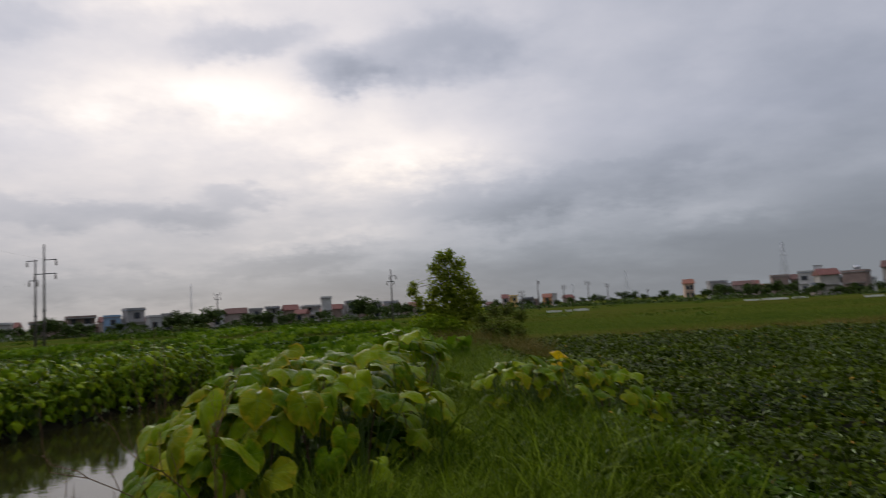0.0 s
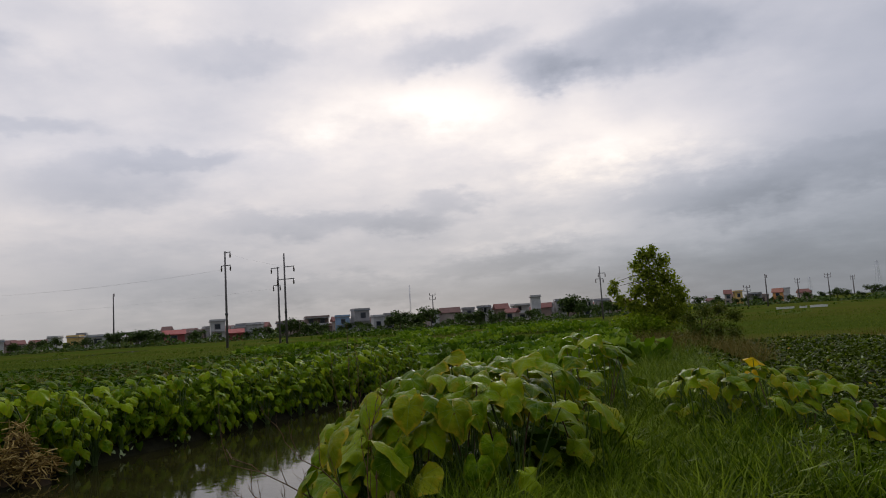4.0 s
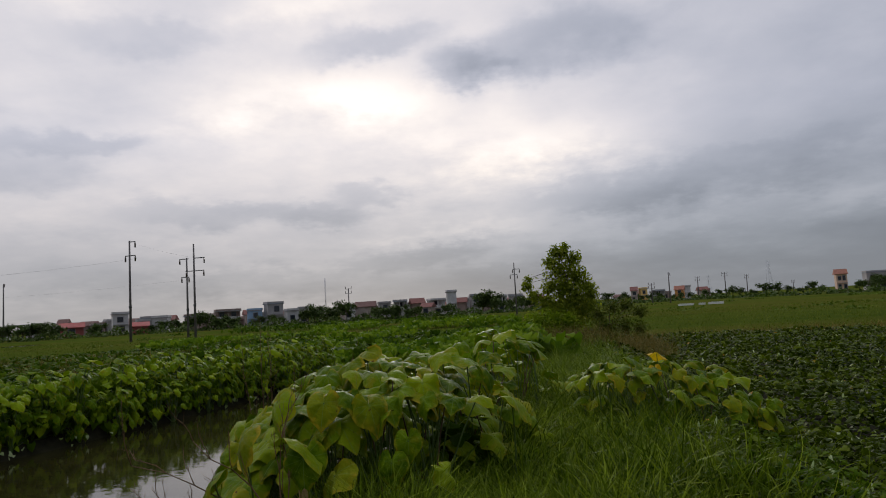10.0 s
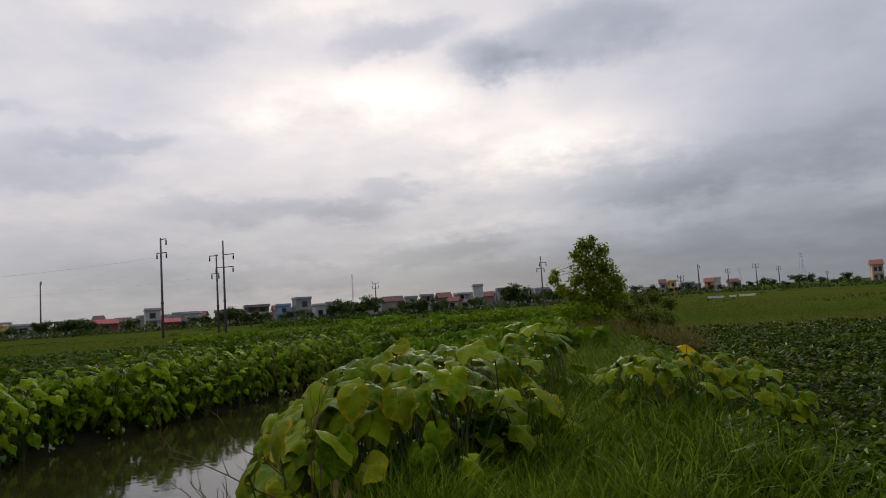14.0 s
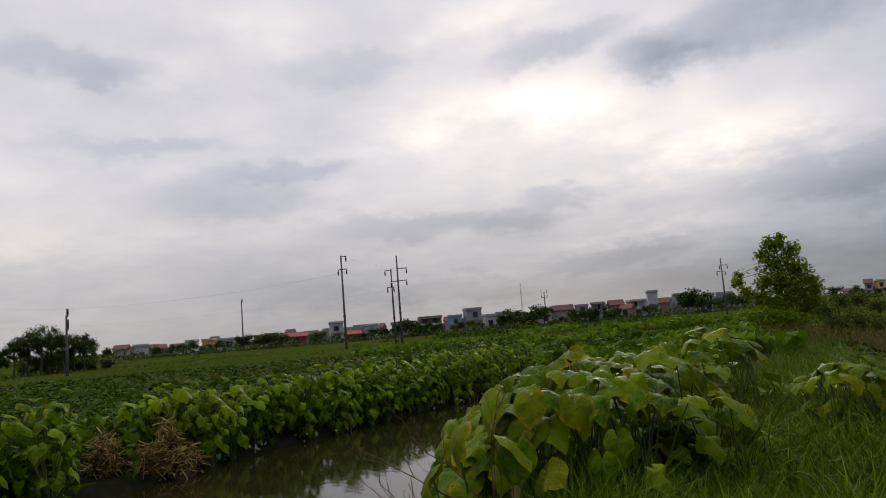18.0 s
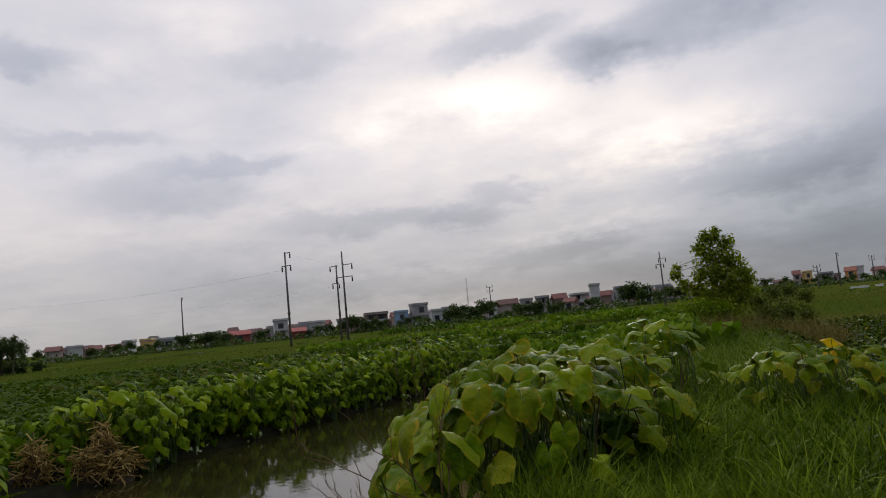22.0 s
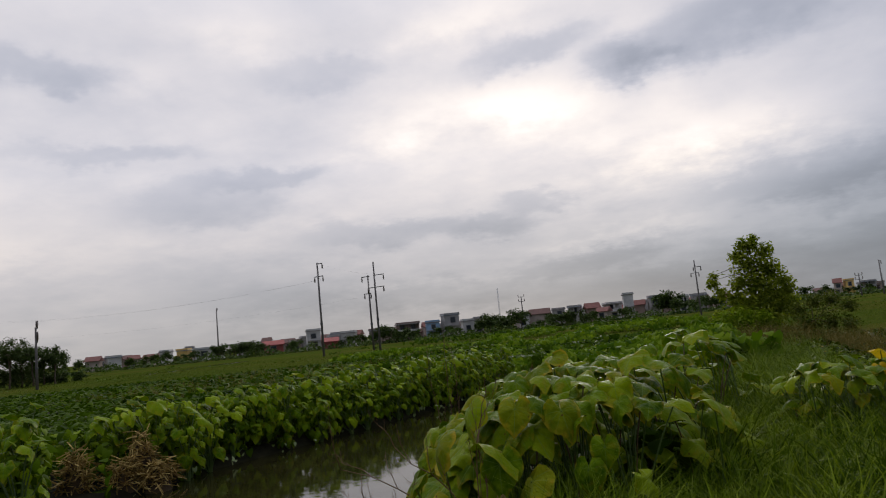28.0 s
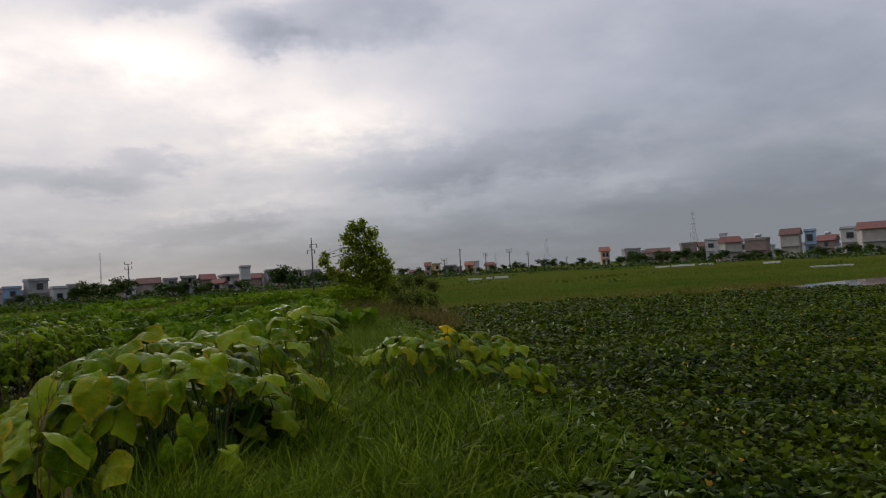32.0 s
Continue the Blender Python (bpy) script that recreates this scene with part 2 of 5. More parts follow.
def leaf_material(name, dark, mid, light, per="island", through_light=0.3, rough=0.42, veins=False, yellow=0.0, spec=0.4):
    m = Mat(name)
    if per == "island":
        rnd = m.n("ShaderNodeNewGeometry").outputs["Random Per Island"]
    else:
        rnd = m.n("ShaderNodeObjectInfo").outputs["Random"]
    col = m.ramp(rnd, [(0.0, dark), (0.5, mid), (1.0, light)])
    vec = m.coord()
    if veins:
        shift = m.n("ShaderNodeVectorMath")
        shift.operation = "MULTIPLY_ADD"
        m.link(vec, shift.inputs[0])
        shift.inputs[1].default_value = (1, 1, 1)
        far = m.n("ShaderNodeCombineXYZ")
        for axis_name, k in (("X", 37.0), ("Y", 91.0), ("Z", 53.0)):
            m.link(m.math("MULTIPLY", rnd, k), far.inputs[axis_name])
        m.link(far.outputs[0], shift.inputs[2])
        vec = shift.outputs[0]
    patch = m.noise(0.35 if per == "island" else 4.0, 3.0, vec=vec)
    col = m.mix(m.math("MULTIPLY", m.math("SUBTRACT", patch, 0.35), 0.9), col, tuple(c * 1.5 for c in light), "MIX")
    if veins:
        xyz = m.n("ShaderNodeSeparateXYZ")
        m.link(m.coord(), xyz.inputs[0])
        ax = m.math("ABSOLUTE", xyz.outputs["X"])
        rib = m.math("LESS_THAN", ax, 0.010)
        turn = m.math("MULTIPLY", m.math("ARCTAN2", ax, xyz.outputs["Y"]), 1 / 0.62)
        reach = m.math("SQRT", m.math("ADD", m.math("MULTIPLY", ax, ax), m.math("MULTIPLY", xyz.outputs["Y"], xyz.outputs["Y"])))
        gap = m.math("MULTIPLY", m.math("ABSOLUTE", m.math("SUBTRACT", m.math("FRACT", m.math("ADD", turn, 0.5)), 0.5)), reach)
        side = m.math("LESS_THAN", gap, 0.009)
        vein = m.math("MULTIPLY", m.math("MAXIMUM", rib, side), 0.5)
        col = m.mix(vein, col, (0.13, 0.20, 0.05))
        edge = m.n("ShaderNodeAttribute")
        edge.attribute_name = "rim"
        rim = m.math("ADD", edge.outputs["Fac"], m.math("MULTIPLY", m.math("SUBTRACT", m.noise(5.0, 3.0, vec=vec), 0.5), 0.9))
        rimf = m.math("MULTIPLY", m.math("MINIMUM", m.math("MAXIMUM", m.math("MULTIPLY", m.math("SUBTRACT", rim, 0.88 - 0.1 * yellow), 5.0), 0.0), 1.0), min(0.9, 0.5 + 0.6 * yellow))
        col = m.mix(rimf, col, (0.36, 0.25, 0.018))
        scorch = m.math("MULTIPLY", m.math("GREATER_THAN", rim, 1.16 - 0.08 * yellow), 0.8)
        col = m.mix(scorch, col, (0.11, 0.045, 0.010))
        blot = m.ramp(m.noise(2.2, 2.0, vec=vec), [(0.58 - 0.1 * yellow, (0, 0, 0)), (0.76, (0.75, 0.75, 0.75))])
        col = m.mix(blot, col, (0.21, 0.19, 0.008))
        spots = m.math("MULTIPLY", m.math("GREATER_THAN", m.noise(7.0, 2.0, vec=vec), 0.725 - 0.05 * yellow), 0.9)
        col = m.mix(spots, col, (0.09, 0.045, 0.015))
        m.bump(m.math("ADD", m.math("MULTIPLY", vein, -0.6), m.math("MULTIPLY", m.noise(8.0, 3.0, vec=vec), 1.2)), 0.35, 0.03)
    m.done(col, rough, spec=spec)
    m.b.inputs["Specular Tint"].default_value = (0.95, 1.0, 0.16, 1)
    if through_light > 0:
        tr = m.n("ShaderNodeBsdfTranslucent")
        tcol = m.mix(1.0, col, (1.35, 1.5, 0.5), "MULTIPLY")
        m.link(tcol, tr.inputs["Color"])
        mx = m.n("ShaderNodeMixShader", Fac=through_light)
        m.link(m.b.outputs[0], mx.inputs[1])
        m.link(tr.outputs[0], mx.inputs[2])
        m.link(mx.outputs[0], m.o.inputs["Surface"])
    return m.m


def plain(name, color, rough=0.7, metal=0.0, var=0.25, scale=3.0, bump=0.0):
    """Paint, plaster, wood or concrete with stains at two scales."""
    m = Mat(name)
    f = m.math("ADD", m.math("MULTIPLY", m.noise(scale, 5.0), 0.65), m.math("MULTIPLY", m.noise(scale * 9, 3.0), 0.35))
    lo, hi = tuple(c * (1 - var) for c in color), tuple(min(1, c * (1 + var)) for c in color)
    if bump:
        m.bump(f, bump, 0.01)
    return m.done(m.ramp(f, [(0.3, lo), (0.7, hi)]), rough, metal)


M_TARO = leaf_material("taro_leaf", (0.024, 0.062, 0.001), (0.078, 0.142, 0.002), (0.185, 0.238, 0.006), "object", 0.15, 0.43, True, spec=0.085)
M_TARO_OLD = leaf_material("taro_leaf_yellowing", (0.070, 0.115, 0.003), (0.125, 0.160, 0.005), (0.21, 0.215, 0.008), "object", 0.15, 0.45, True, 0.45, spec=0.07)
M_TARO_GOLD = leaf_material("taro_leaf_golden", (0.46, 0.28, 0.015), (0.50, 0.31, 0.018), (0.52, 0.33, 0.02), "object", 0.35, 0.5, True, 0.1, spec=0.1)
M_BANK = leaf_material("bank_taro_leaf", (0.014, 0.044, 0.001), (0.066, 0.136, 0.002), (0.235, 0.315, 0.009), "object", 0.14, 0.45, True, spec=0.06)
M_BANK_FILL = leaf_material("bank_small_leaf", (0.008, 0.026, 0.001), (0.038, 0.086, 0.001), (0.17, 0.24, 0.008), "island", 0.14, 0.5, spec=0.04)
M_STALK = plain("taro_stalk", (0.070, 0.115, 0.018), 0.5, var=0.35, scale=8)
M_STALK_RED = plain("taro_stalk_reddish", (0.10, 0.05, 0.03), 0.5, var=0.35, scale=8)
M_FIELD = leaf_material("field_leaf", (0.004, 0.010, 0.0004), (0.015, 0.032, 0.001), (0.090, 0.122, 0.005), "island", 0.18, 0.45, spec=0.065)
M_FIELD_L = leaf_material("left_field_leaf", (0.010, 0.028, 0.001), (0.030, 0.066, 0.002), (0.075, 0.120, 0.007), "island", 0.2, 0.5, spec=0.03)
M_MARSH = leaf_material("marsh_taro_leaf", (0.030, 0.074, 0.003), (0.070, 0.132, 0.005), (0.155, 0.220, 0.012), "island", 0.26, 0.55, spec=0.035)
# pale leaf colour, which also paints the crop's glints
M_PALE = leaf_material("pale_leaf_and_glint", (0.16, 0.22, 0.08), (0.26, 0.32, 0.14), (0.40, 0.45, 0.26), "island", 0.2, 0.6, spec=0.05)
M_DEAD = leaf_material("dead_leaf", (0.22, 0.11, 0.015), (0.30, 0.16, 0.02), (0.36, 0.22, 0.03), "island", 0.2, 0.6, spec=0.1)
M_DEADLEAF = plain("withered_leaf", (0.26, 0.17, 0.06), 0.85, var=0.35, scale=18, bump=0.5)
M_GRASS = leaf_material("path_grass", (0.007, 0.022, 0.0005), (0.042, 0.084, 0.001), (0.21, 0.265, 0.020), "island", 0.20, 0.55, spec=0.08)
M_GRASS_PALE = leaf_material("pale_grass", (0.036, 0.066, 0.004), (0.076, 0.120, 0.009), (0.19, 0.235, 0.036), "island", 0.20, 0.55, spec=0.07)
M_DRY = leaf_material("dry_grass", (0.060, 0.065, 0.016), (0.115, 0.090, 0.026), (0.20, 0.145, 0.050), "island", 0.2, 0.7, spec=0.1)
M_STRAW = leaf_material("straw", (0.07, 0.036, 0.010), (0.30, 0.185, 0.055), (0.74, 0.54, 0.20), "island", 0.1, 0.65, spec=0.12)
M_STRAW_CORE = plain("straw_core", (0.060, 0.036, 0.014), 0.95, var=0.5, scale=14, bump=0.8)
M_TREE = leaf_material("tree_leaf", (0.070, 0.100, 0.010), (0.14, 0.175, 0.018), (0.26, 0.28, 0.035), "island", 0.40, 0.55, spec=0.06)
M_SHRUB = leaf_material("shrub_leaf", (0.07, 0.125, 0.006), (0.13, 0.20, 0.009), (0.21, 0.265, 0.016), "island", 0.34, 0.55, spec=0.1)
M_BUSH = leaf_material("dark_bush_leaf", (0.030, 0.052, 0.007), (0.060, 0.085, 0.012), (0.115, 0.115, 0.026), "island", 0.25, 0.55, spec=0.05)
M_FARTREE = leaf_material("far_tree_leaf", (0.020, 0.040, 0.012), (0.040, 0.068, 0.018), (0.075, 0.105, 0.030), "island", 0.15, 0.6, spec=0.1)
# leaf greens greyed to paint in the haze before the grove
M_GROVE = leaf_material("hazed_grove_leaf", (0.030, 0.050, 0.018), (0.050, 0.075, 0.026), (0.075, 0.10, 0.038), "island", 0.2, 0.6, spec=0.08)
M_MEADOW = leaf_material("meadow_grass", (0.048, 0.078, 0.010), (0.084, 0.116, 0.016), (0.135, 0.150, 0.028), "island", 0.2, 0.7, spec=0.02)
M_SHRUBLET = leaf_material("meadow_weed_leaf", (0.045, 0.080, 0.010), (0.070, 0.110, 0.014), (0.10, 0.14, 0.025), "island", 0.2, 0.6, spec=0.04)
M_BARK = plain("bark", (0.10, 0.075, 0.05), 0.9, var=0.4, scale=12, bump=0.5)
M_TWIG = plain("dead_twig", (0.115, 0.060, 0.022), 0.85, var=0.4, scale=20)
M_POLE = plain("pole_concrete", (0.13, 0.115, 0.11), 0.85, var=0.25, scale=4)
M_STEEL = plain("weathered_steel", (0.10, 0.10, 0.105), 0.6, 0.4, var=0.3, scale=6)
M_INSUL = plain("insulator_ceramic", (0.07, 0.045, 0.035), 0.3, var=0.2)
M_WIRE = plain("cable_rubber", (0.06, 0.06, 0.065), 0.6, var=0.2)
# galvanised steel with the distance haze put into its pale bluish colour
M_PYLON = plain("pylon_hazed_galvanised_steel", (0.45, 0.46, 0.50), 0.6, 0.0, var=0.15)
M_GLASS = plain("dark_window_glass", (0.03, 0.035, 0.045), 0.15, var=0.3)
M_FRAME = plain("window_frame_paint", (0.22, 0.21, 0.21), 0.6, var=0.15)
WALLS = {
    "redbarn": plain("red_sheet_metal_wall", (0.30, 0.075, 0.065), 0.7, var=0.25, scale=0.6),
    "white": plain("white_plaster", (0.50, 0.48, 0.47), 0.85, var=0.25, scale=0.6),
    "grey": plain("grey_render", (0.33, 0.31, 0.305), 0.9, var=0.25, scale=0.6),
    "brown": plain("brown_brick_wall", (0.26, 0.19, 0.165), 0.9, var=0.25, scale=0.6),
    "red": plain("cream_plaster", (0.42, 0.335, 0.30), 0.85, var=0.25, scale=0.6),
    "blue": plain("blue_painted_wall", (0.26, 0.38, 0.54), 0.8, var=0.2, scale=0.6),
    "yellow": plain("yellow_painted_wall", (0.70, 0.46, 0.15), 0.8, var=0.2, scale=0.6),
    "whitered": plain("pale_beige_wall", (0.40, 0.365, 0.325), 0.85, var=0.22, scale=0.6),
    "tower": plain("pale_orange_wall", (0.56, 0.38, 0.27), 0.85, var=0.2, scale=0.6),
    "orange": plain("orange_painted_wall", (0.66, 0.30, 0.09), 0.8, var=0.2, scale=0.6),
}
ROOFS = {
    "orange_tile": plain("orange_clay_tile", (0.30, 0.12, 0.075), 0.8, var=0.3, scale=1.5),
    "brown_tile": plain("weathered_brown_tile", (0.15, 0.078, 0.065), 0.85, var=0.3, scale=1.5),
    "red_tin": plain("red_painted_tin_roof", (0.34, 0.065, 0.052), 0.6, var=0.25, scale=1.0),
    "tile": plain("red_clay_tile", (0.20, 0.078, 0.062), 0.8, var=0.3, scale=1.5),
    "tin": plain("grey_tin_roof", (0.22, 0.24, 0.27), 0.5, 0.2, var=0.2, scale=1.0),
    "slab": plain("concrete_slab", (0.27, 0.255, 0.245), 0.9, var=0.2, scale=1.0),
}
M_TANK = plain("steel_water_tank", (0.45, 0.46, 0.48), 0.35, 0.8, var=0.15, scale=2.0)


def ground_material():
    m = Mat("field_ground")
    big = m.noise(0.035, 4.0)
    mid = m.noise(0.4, 5.0)
    fine = m.noise(9.0, 5.0, 0.7)
    grass = m.ramp(big, [(0.3, (0.040, 0.066, 0.009)), (0.5, (0.062, 0.090, 0.012)), (0.7, (0.092, 0.104, 0.018))])
    grass = m.mix(m.math("MULTIPLY", m.math("SUBTRACT", mid, 0.4), 1.2), grass, (0.125, 0.125, 0.022))
    mp = m.n("ShaderNodeMapping")
    mp.inputs["Scale"].default_value = (0.012, 0.09, 1.0)
    m.link(m.coord(), mp.inputs["Vector"])
    bands = m.noise(1.0, 3.0, 0.5, mp.outputs[0])
    grass = m.mix(m.ramp(bands, [(0.44, (0, 0, 0)), (0.60, (0.65, 0.65, 0.65))]), grass, (0.105, 0.095, 0.020))
    col = m.mix(m.math("MULTIPLY", fine, 0.4), grass, (0.03, 0.05, 0.006))
    m.bump(fine, 0.8, 0.12)
    return m.done(col, 0.95, spec=0.0)


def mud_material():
    m = Mat("wet_mud_shade_dark")
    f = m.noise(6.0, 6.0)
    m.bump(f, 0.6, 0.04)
    # mud tones lowered so that they hold the shade under the leaves
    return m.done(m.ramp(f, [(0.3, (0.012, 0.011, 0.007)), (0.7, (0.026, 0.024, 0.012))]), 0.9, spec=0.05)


def water_material():
    m = Mat("ditch_water")
    vec = m.n("ShaderNodeMapping")
    vec.inputs["Scale"].default_value = (1.0, 1.6, 1.0)
    m.link(m.coord(), vec.inputs["Vector"])
    f = m.math("ADD", m.noise(3.5, 3.0, 0.5, vec.outputs[0]), m.math("MULTIPLY", m.noise(11.0, 2.0, 0.5, vec.outputs[0]), 0.3))
    m.bump(f, 0.030, 0.06)
    scum = m.ramp(m.noise(1.3, 5.0), [(0.45, (0.022, 0.021, 0.006)), (0.75, (0.040, 0.036, 0.010))])
    return m.done(scum, 0.035, spec=0.5)


M_GROUND, M_MUD, M_WATER = ground_material(), mud_material(), water_material()


# ---- mesh helpers ----
def part(name, bm, material, parent=None, label=""):
    me = bpy.data.meshes.new(name)
    bm.to_mesh(me)
    bm.free()
    me.materials.append(material)
    ob = new(name, me)
    if parent:
        ob.parent = parent
    return tagged(ob, label)


def mesh_part(name, me, parent, matrix=None, label=""):
    ob = new(name, me)
    ob.parent = parent
    if matrix is not None:
        ob.matrix_basis = matrix
    return tagged(ob, label)


def mesh_from(name, verts, faces, material, smooth=False):
    me = bpy.data.meshes.new(name)
    me.from_pydata([tuple(v) for v in verts], [], [tuple(f) for f in faces])
    me.materials.append(material)
    if smooth:
        me.shade_smooth()
    return me


def box(bm, cx, cy, cz, sx, sy, sz, rz=0.0, bevel=0.0):
    r = bmesh.ops.create_cube(bm, size=1.0, matrix=Matrix.Translation((cx, cy, cz)) @ Matrix.Rotation(rz, 4, "Z") @ Matrix.Diagonal((sx, sy, sz, 1)))
    if bevel:
        edges = list({e for v in r["verts"] for e in v.link_edges})
        bmesh.ops.bevel(bm, geom=edges, offset=bevel, segments=1, affect="EDGES")


def tube(bm, pts, radii, sides=6, cap=True):
    """A round bar along points, tapering."""
    pts = [Vector(p) for p in pts]
    rings = []
    for i, p in enumerate(pts):
        d = (pts[min(i + 1, len(pts) - 1)] - pts[max(i - 1, 0)]).normalized()
        side = d.cross(Vector((0.31, 0.17, 0.93) if abs(d.z) < 0.8 else (1, 0.2, 0))).normalized()
        up = d.cross(side)
        rings.append([bm.verts.new(p + (side * math.cos(a) + up * math.sin(a)) * radii[i]) for a in (2 * math.pi * k / sides for k in range(sides))])
    for a, b in zip(rings, rings[1:]):
        for k in range(sides):
            bm.faces.new((a[k], a[(k + 1) % sides], b[(k + 1) % sides], b[k])).smooth = True
    if cap:
        bm.faces.new(rings[0][::-1])
        bm.faces.new(rings[-1])


def scatter(name, template, pos, mats, material, label, category, kind="stuff", smooth=True):
    """One mesh of many copies of a small template (verts, faces); mats: n x 3 x 3 turn and scale."""
    tv, tf = np.asarray(template[0], float), template[1]
    pos, mats = np.asarray(pos, float), np.asarray(mats, float)
    n, k = len(pos), len(tv)
    verts = np.einsum("nij,kj->nki", mats, tv) + pos[:, None, :]
    me = bpy.data.meshes.new(name)
    me.vertices.add(n * k)
    me.vertices.foreach_set("co", verts.astype(np.float32).ravel())
    sizes = np.array([len(f) for f in tf])
    flatf = np.concatenate([np.asarray(f) for f in tf])
    loops = (flatf[None, :] + (np.arange(n) * k)[:, None]).ravel()
    me.loops.add(len(loops))
    me.loops.foreach_set("vertex_index", loops.astype(np.int32))
    starts = np.concatenate([[0], np.cumsum(sizes)[:-1]])
    allstarts = (starts[None, :] + (np.arange(n) * len(flatf))[:, None]).ravel()
    me.polygons.add(n * len(sizes))
    me.polygons.foreach_set("loop_start", allstarts.astype(np.int32))
    me.update(calc_edges=True)
    me.validate()
    me.materials.append(material)
    if smooth:
        me.shade_smooth()
    return tagged(new(name, me), label, category, kind=kind)


def turns(yaw, pitch, roll, size):
    """n x 3 x 3: roll about Y, then pitch about X, then yaw about Z, times size (n or n x 3)."""
    yaw, pitch, roll = np.broadcast_arrays(np.asarray(yaw, float), pitch, roll)
    cz, sz, cx, sx, cy, sy = np.cos(yaw), np.sin(yaw), np.cos(pitch), np.sin(pitch), np.cos(roll), np.sin(roll)
    o, l = np.zeros_like(cz), np.ones_like(cz)
    rz = np.stack([np.stack([cz, -sz, o], -1), np.stack([sz, cz, o], -1), np.stack([o, o, l], -1)], -2)
    rx = np.stack([np.stack([l, o, o], -1), np.stack([o, cx, -sx], -1), np.stack([o, sx, cx], -1)], -2)
    ry = np.stack([np.stack([cy, o, sy], -1), np.stack([o, l, o], -1), np.stack([-sy, o, cy], -1)], -2)
    size = np.asarray(size, float)
    if size.ndim == 1:
        size = np.repeat(size[:, None], 3, 1)
    return (rz @ rx @ ry) * size[:, None, :]


# ---- the lie of the land: dyke path, ditch, fields ----
def path_x(y):
    return 0.4 + 0.15 * y


def ditch_far(y):
    return np.interp(y, [-20, 4, 9.7, 12, 13.5, 15, 16.6, 18.4, 20.6, 26, 40, 60], [-14, -9.4, -8.3, -8.1, -7.5, -7.0, -6.4, -5.9, -4.9, -3.6, -1.0, 2.5])


def ditch_near(y):
    return np.interp(y, [-20, 4, 8.5, 12, 18, 26, 40, 60], [-4.5, -3.0, -2.8, -3.1, -3.1, -2.3, -0.1, 2.6])


def step(a, b, v):
    s = np.clip((v - a) / (b - a), 0, 1)
    return s * s * (3 - 2 * s)


def land(x, y):
    x, y = np.asarray(x, float), np.asarray(y, float)
    off = x - path_x(y)
    dyke = step(-3.2, -1.2, off) * (1 - step(1.1, 2.6, off)) * (1 - step(32, 44, y))
    h = -0.4 + 0.42 * dyke
    inside = step(-0.35, 0.35, x - ditch_far(y)) * (1 - step(-0.35, 0.35, x - ditch_near(y))) * (1 - step(40, 58, y))
    h = h - 0.75 * inside
    lumps = 0.035 * np.sin(x * 1.9 + 0.7 * np.sin(y * 1.3)) * np.cos(y * 1.7 + 0.5 * np.sin(x * 0.9))
    return h + lumps * (1 - step(40, 70, np.hypot(x, y)))


def axis(lo, hi, fine, far):
    a = list(np.arange(lo, hi + 1e-6, fine))
    s = fine
    while a[-1] < far:
        s *= 1.22
        a.append(a[-1] + s)
    s = fine
    while a[0] > -far:
        s *= 1.22
        a.insert(0, a[0] - s)
    return np.array(a)


def build_ground():
    xs, ys = axis(-14, 14, 0.3, 4500), axis(2, 30, 0.35, 4500)
    gx, gy = np.meshgrid(xs, ys)
    gz = land(gx, gy)
    v = np.stack([gx, gy, gz], -1).reshape(-1, 3)
    w = len(xs)
    f = [(j * w + i, j * w + i + 1, (j + 1) * w + i + 1, (j + 1) * w + i) for j in range(len(ys) - 1) for i in range(w - 1)]
    me = mesh_from("ground", v, f, M_GROUND, True)
    return tagged(new("ground", me), "flat green farmland with a raised grassy dyke path", "ground", kind="structure")


build_ground()


def strip(name, ys, left, right, z, material, label, category):
    bm = bmesh.new()
    rows = [(bm.verts.new((left(y), y, z)), bm.verts.new((right(y), y, z))) for y in ys]
    for a, b in zip(rows, rows[1:]):
        bm.faces.new((a[0], a[1], b[1], b[0]))
    return tagged(part(name, bm, material), label, category, kind="structure")


strip("water", list(np.arange(-18, 56, 1.0)), lambda y: float(ditch_far(y)) - 0.25, lambda y: float(ditch_near(y)) + 0.25, -0.62, M_WATER, "still dark ditch water mirroring the grey sky", "water")


def pond(cx, cy, rx, ry, z, name="water"):
    bm = bmesh.new()
    vs = [bm.verts.new((cx + rx * math.cos(a) * (1 + 0.06 * math.sin(3 * a)), cy + ry * math.sin(a) * (1 + 0.1 * math.sin(2 * a + 1)), z)) for a in (2 * math.pi * k / 48 for k in range(48))]
    bm.faces.new(vs)
    return tagged(part(name, bm, M_WATER), "pale strip of standing water in the field", "water", kind="structure")


pond(40, 27.3, 12.9, 6.2, -0.35)
for az_d, dist, length, wide in ((-33.5, 112, 2.5, 8.0), (-37.0, 100, 1.6, 6.0)):
    a = radians(az_d)
    pond(dist * math.sin(a), dist * math.cos(a), length, wide, -0.385)


# bare soil under the crops and the taro, coloured near-black to deepen their shade
def soil(name, ys, left, right, cols, label):
    v, f = [], []
    for j, y in enumerate(ys):
        a, b = left(y), right(y)
        x = np.linspace(a, b, cols + 1)
        v += [(xx, y, zz) for xx, zz in zip(x, land(x, np.full(cols + 1, y)) + 0.025)]
    w = cols + 1
    f = [(j * w + i, j * w + i + 1, (j + 1) * w + i + 1, (j + 1) * w + i) for j in range(len(ys) - 1) for i in range(cols)]
    return tagged(new(name, mesh_from(name, v, f, M_MUD, True)), label, "soil", kind="structure")


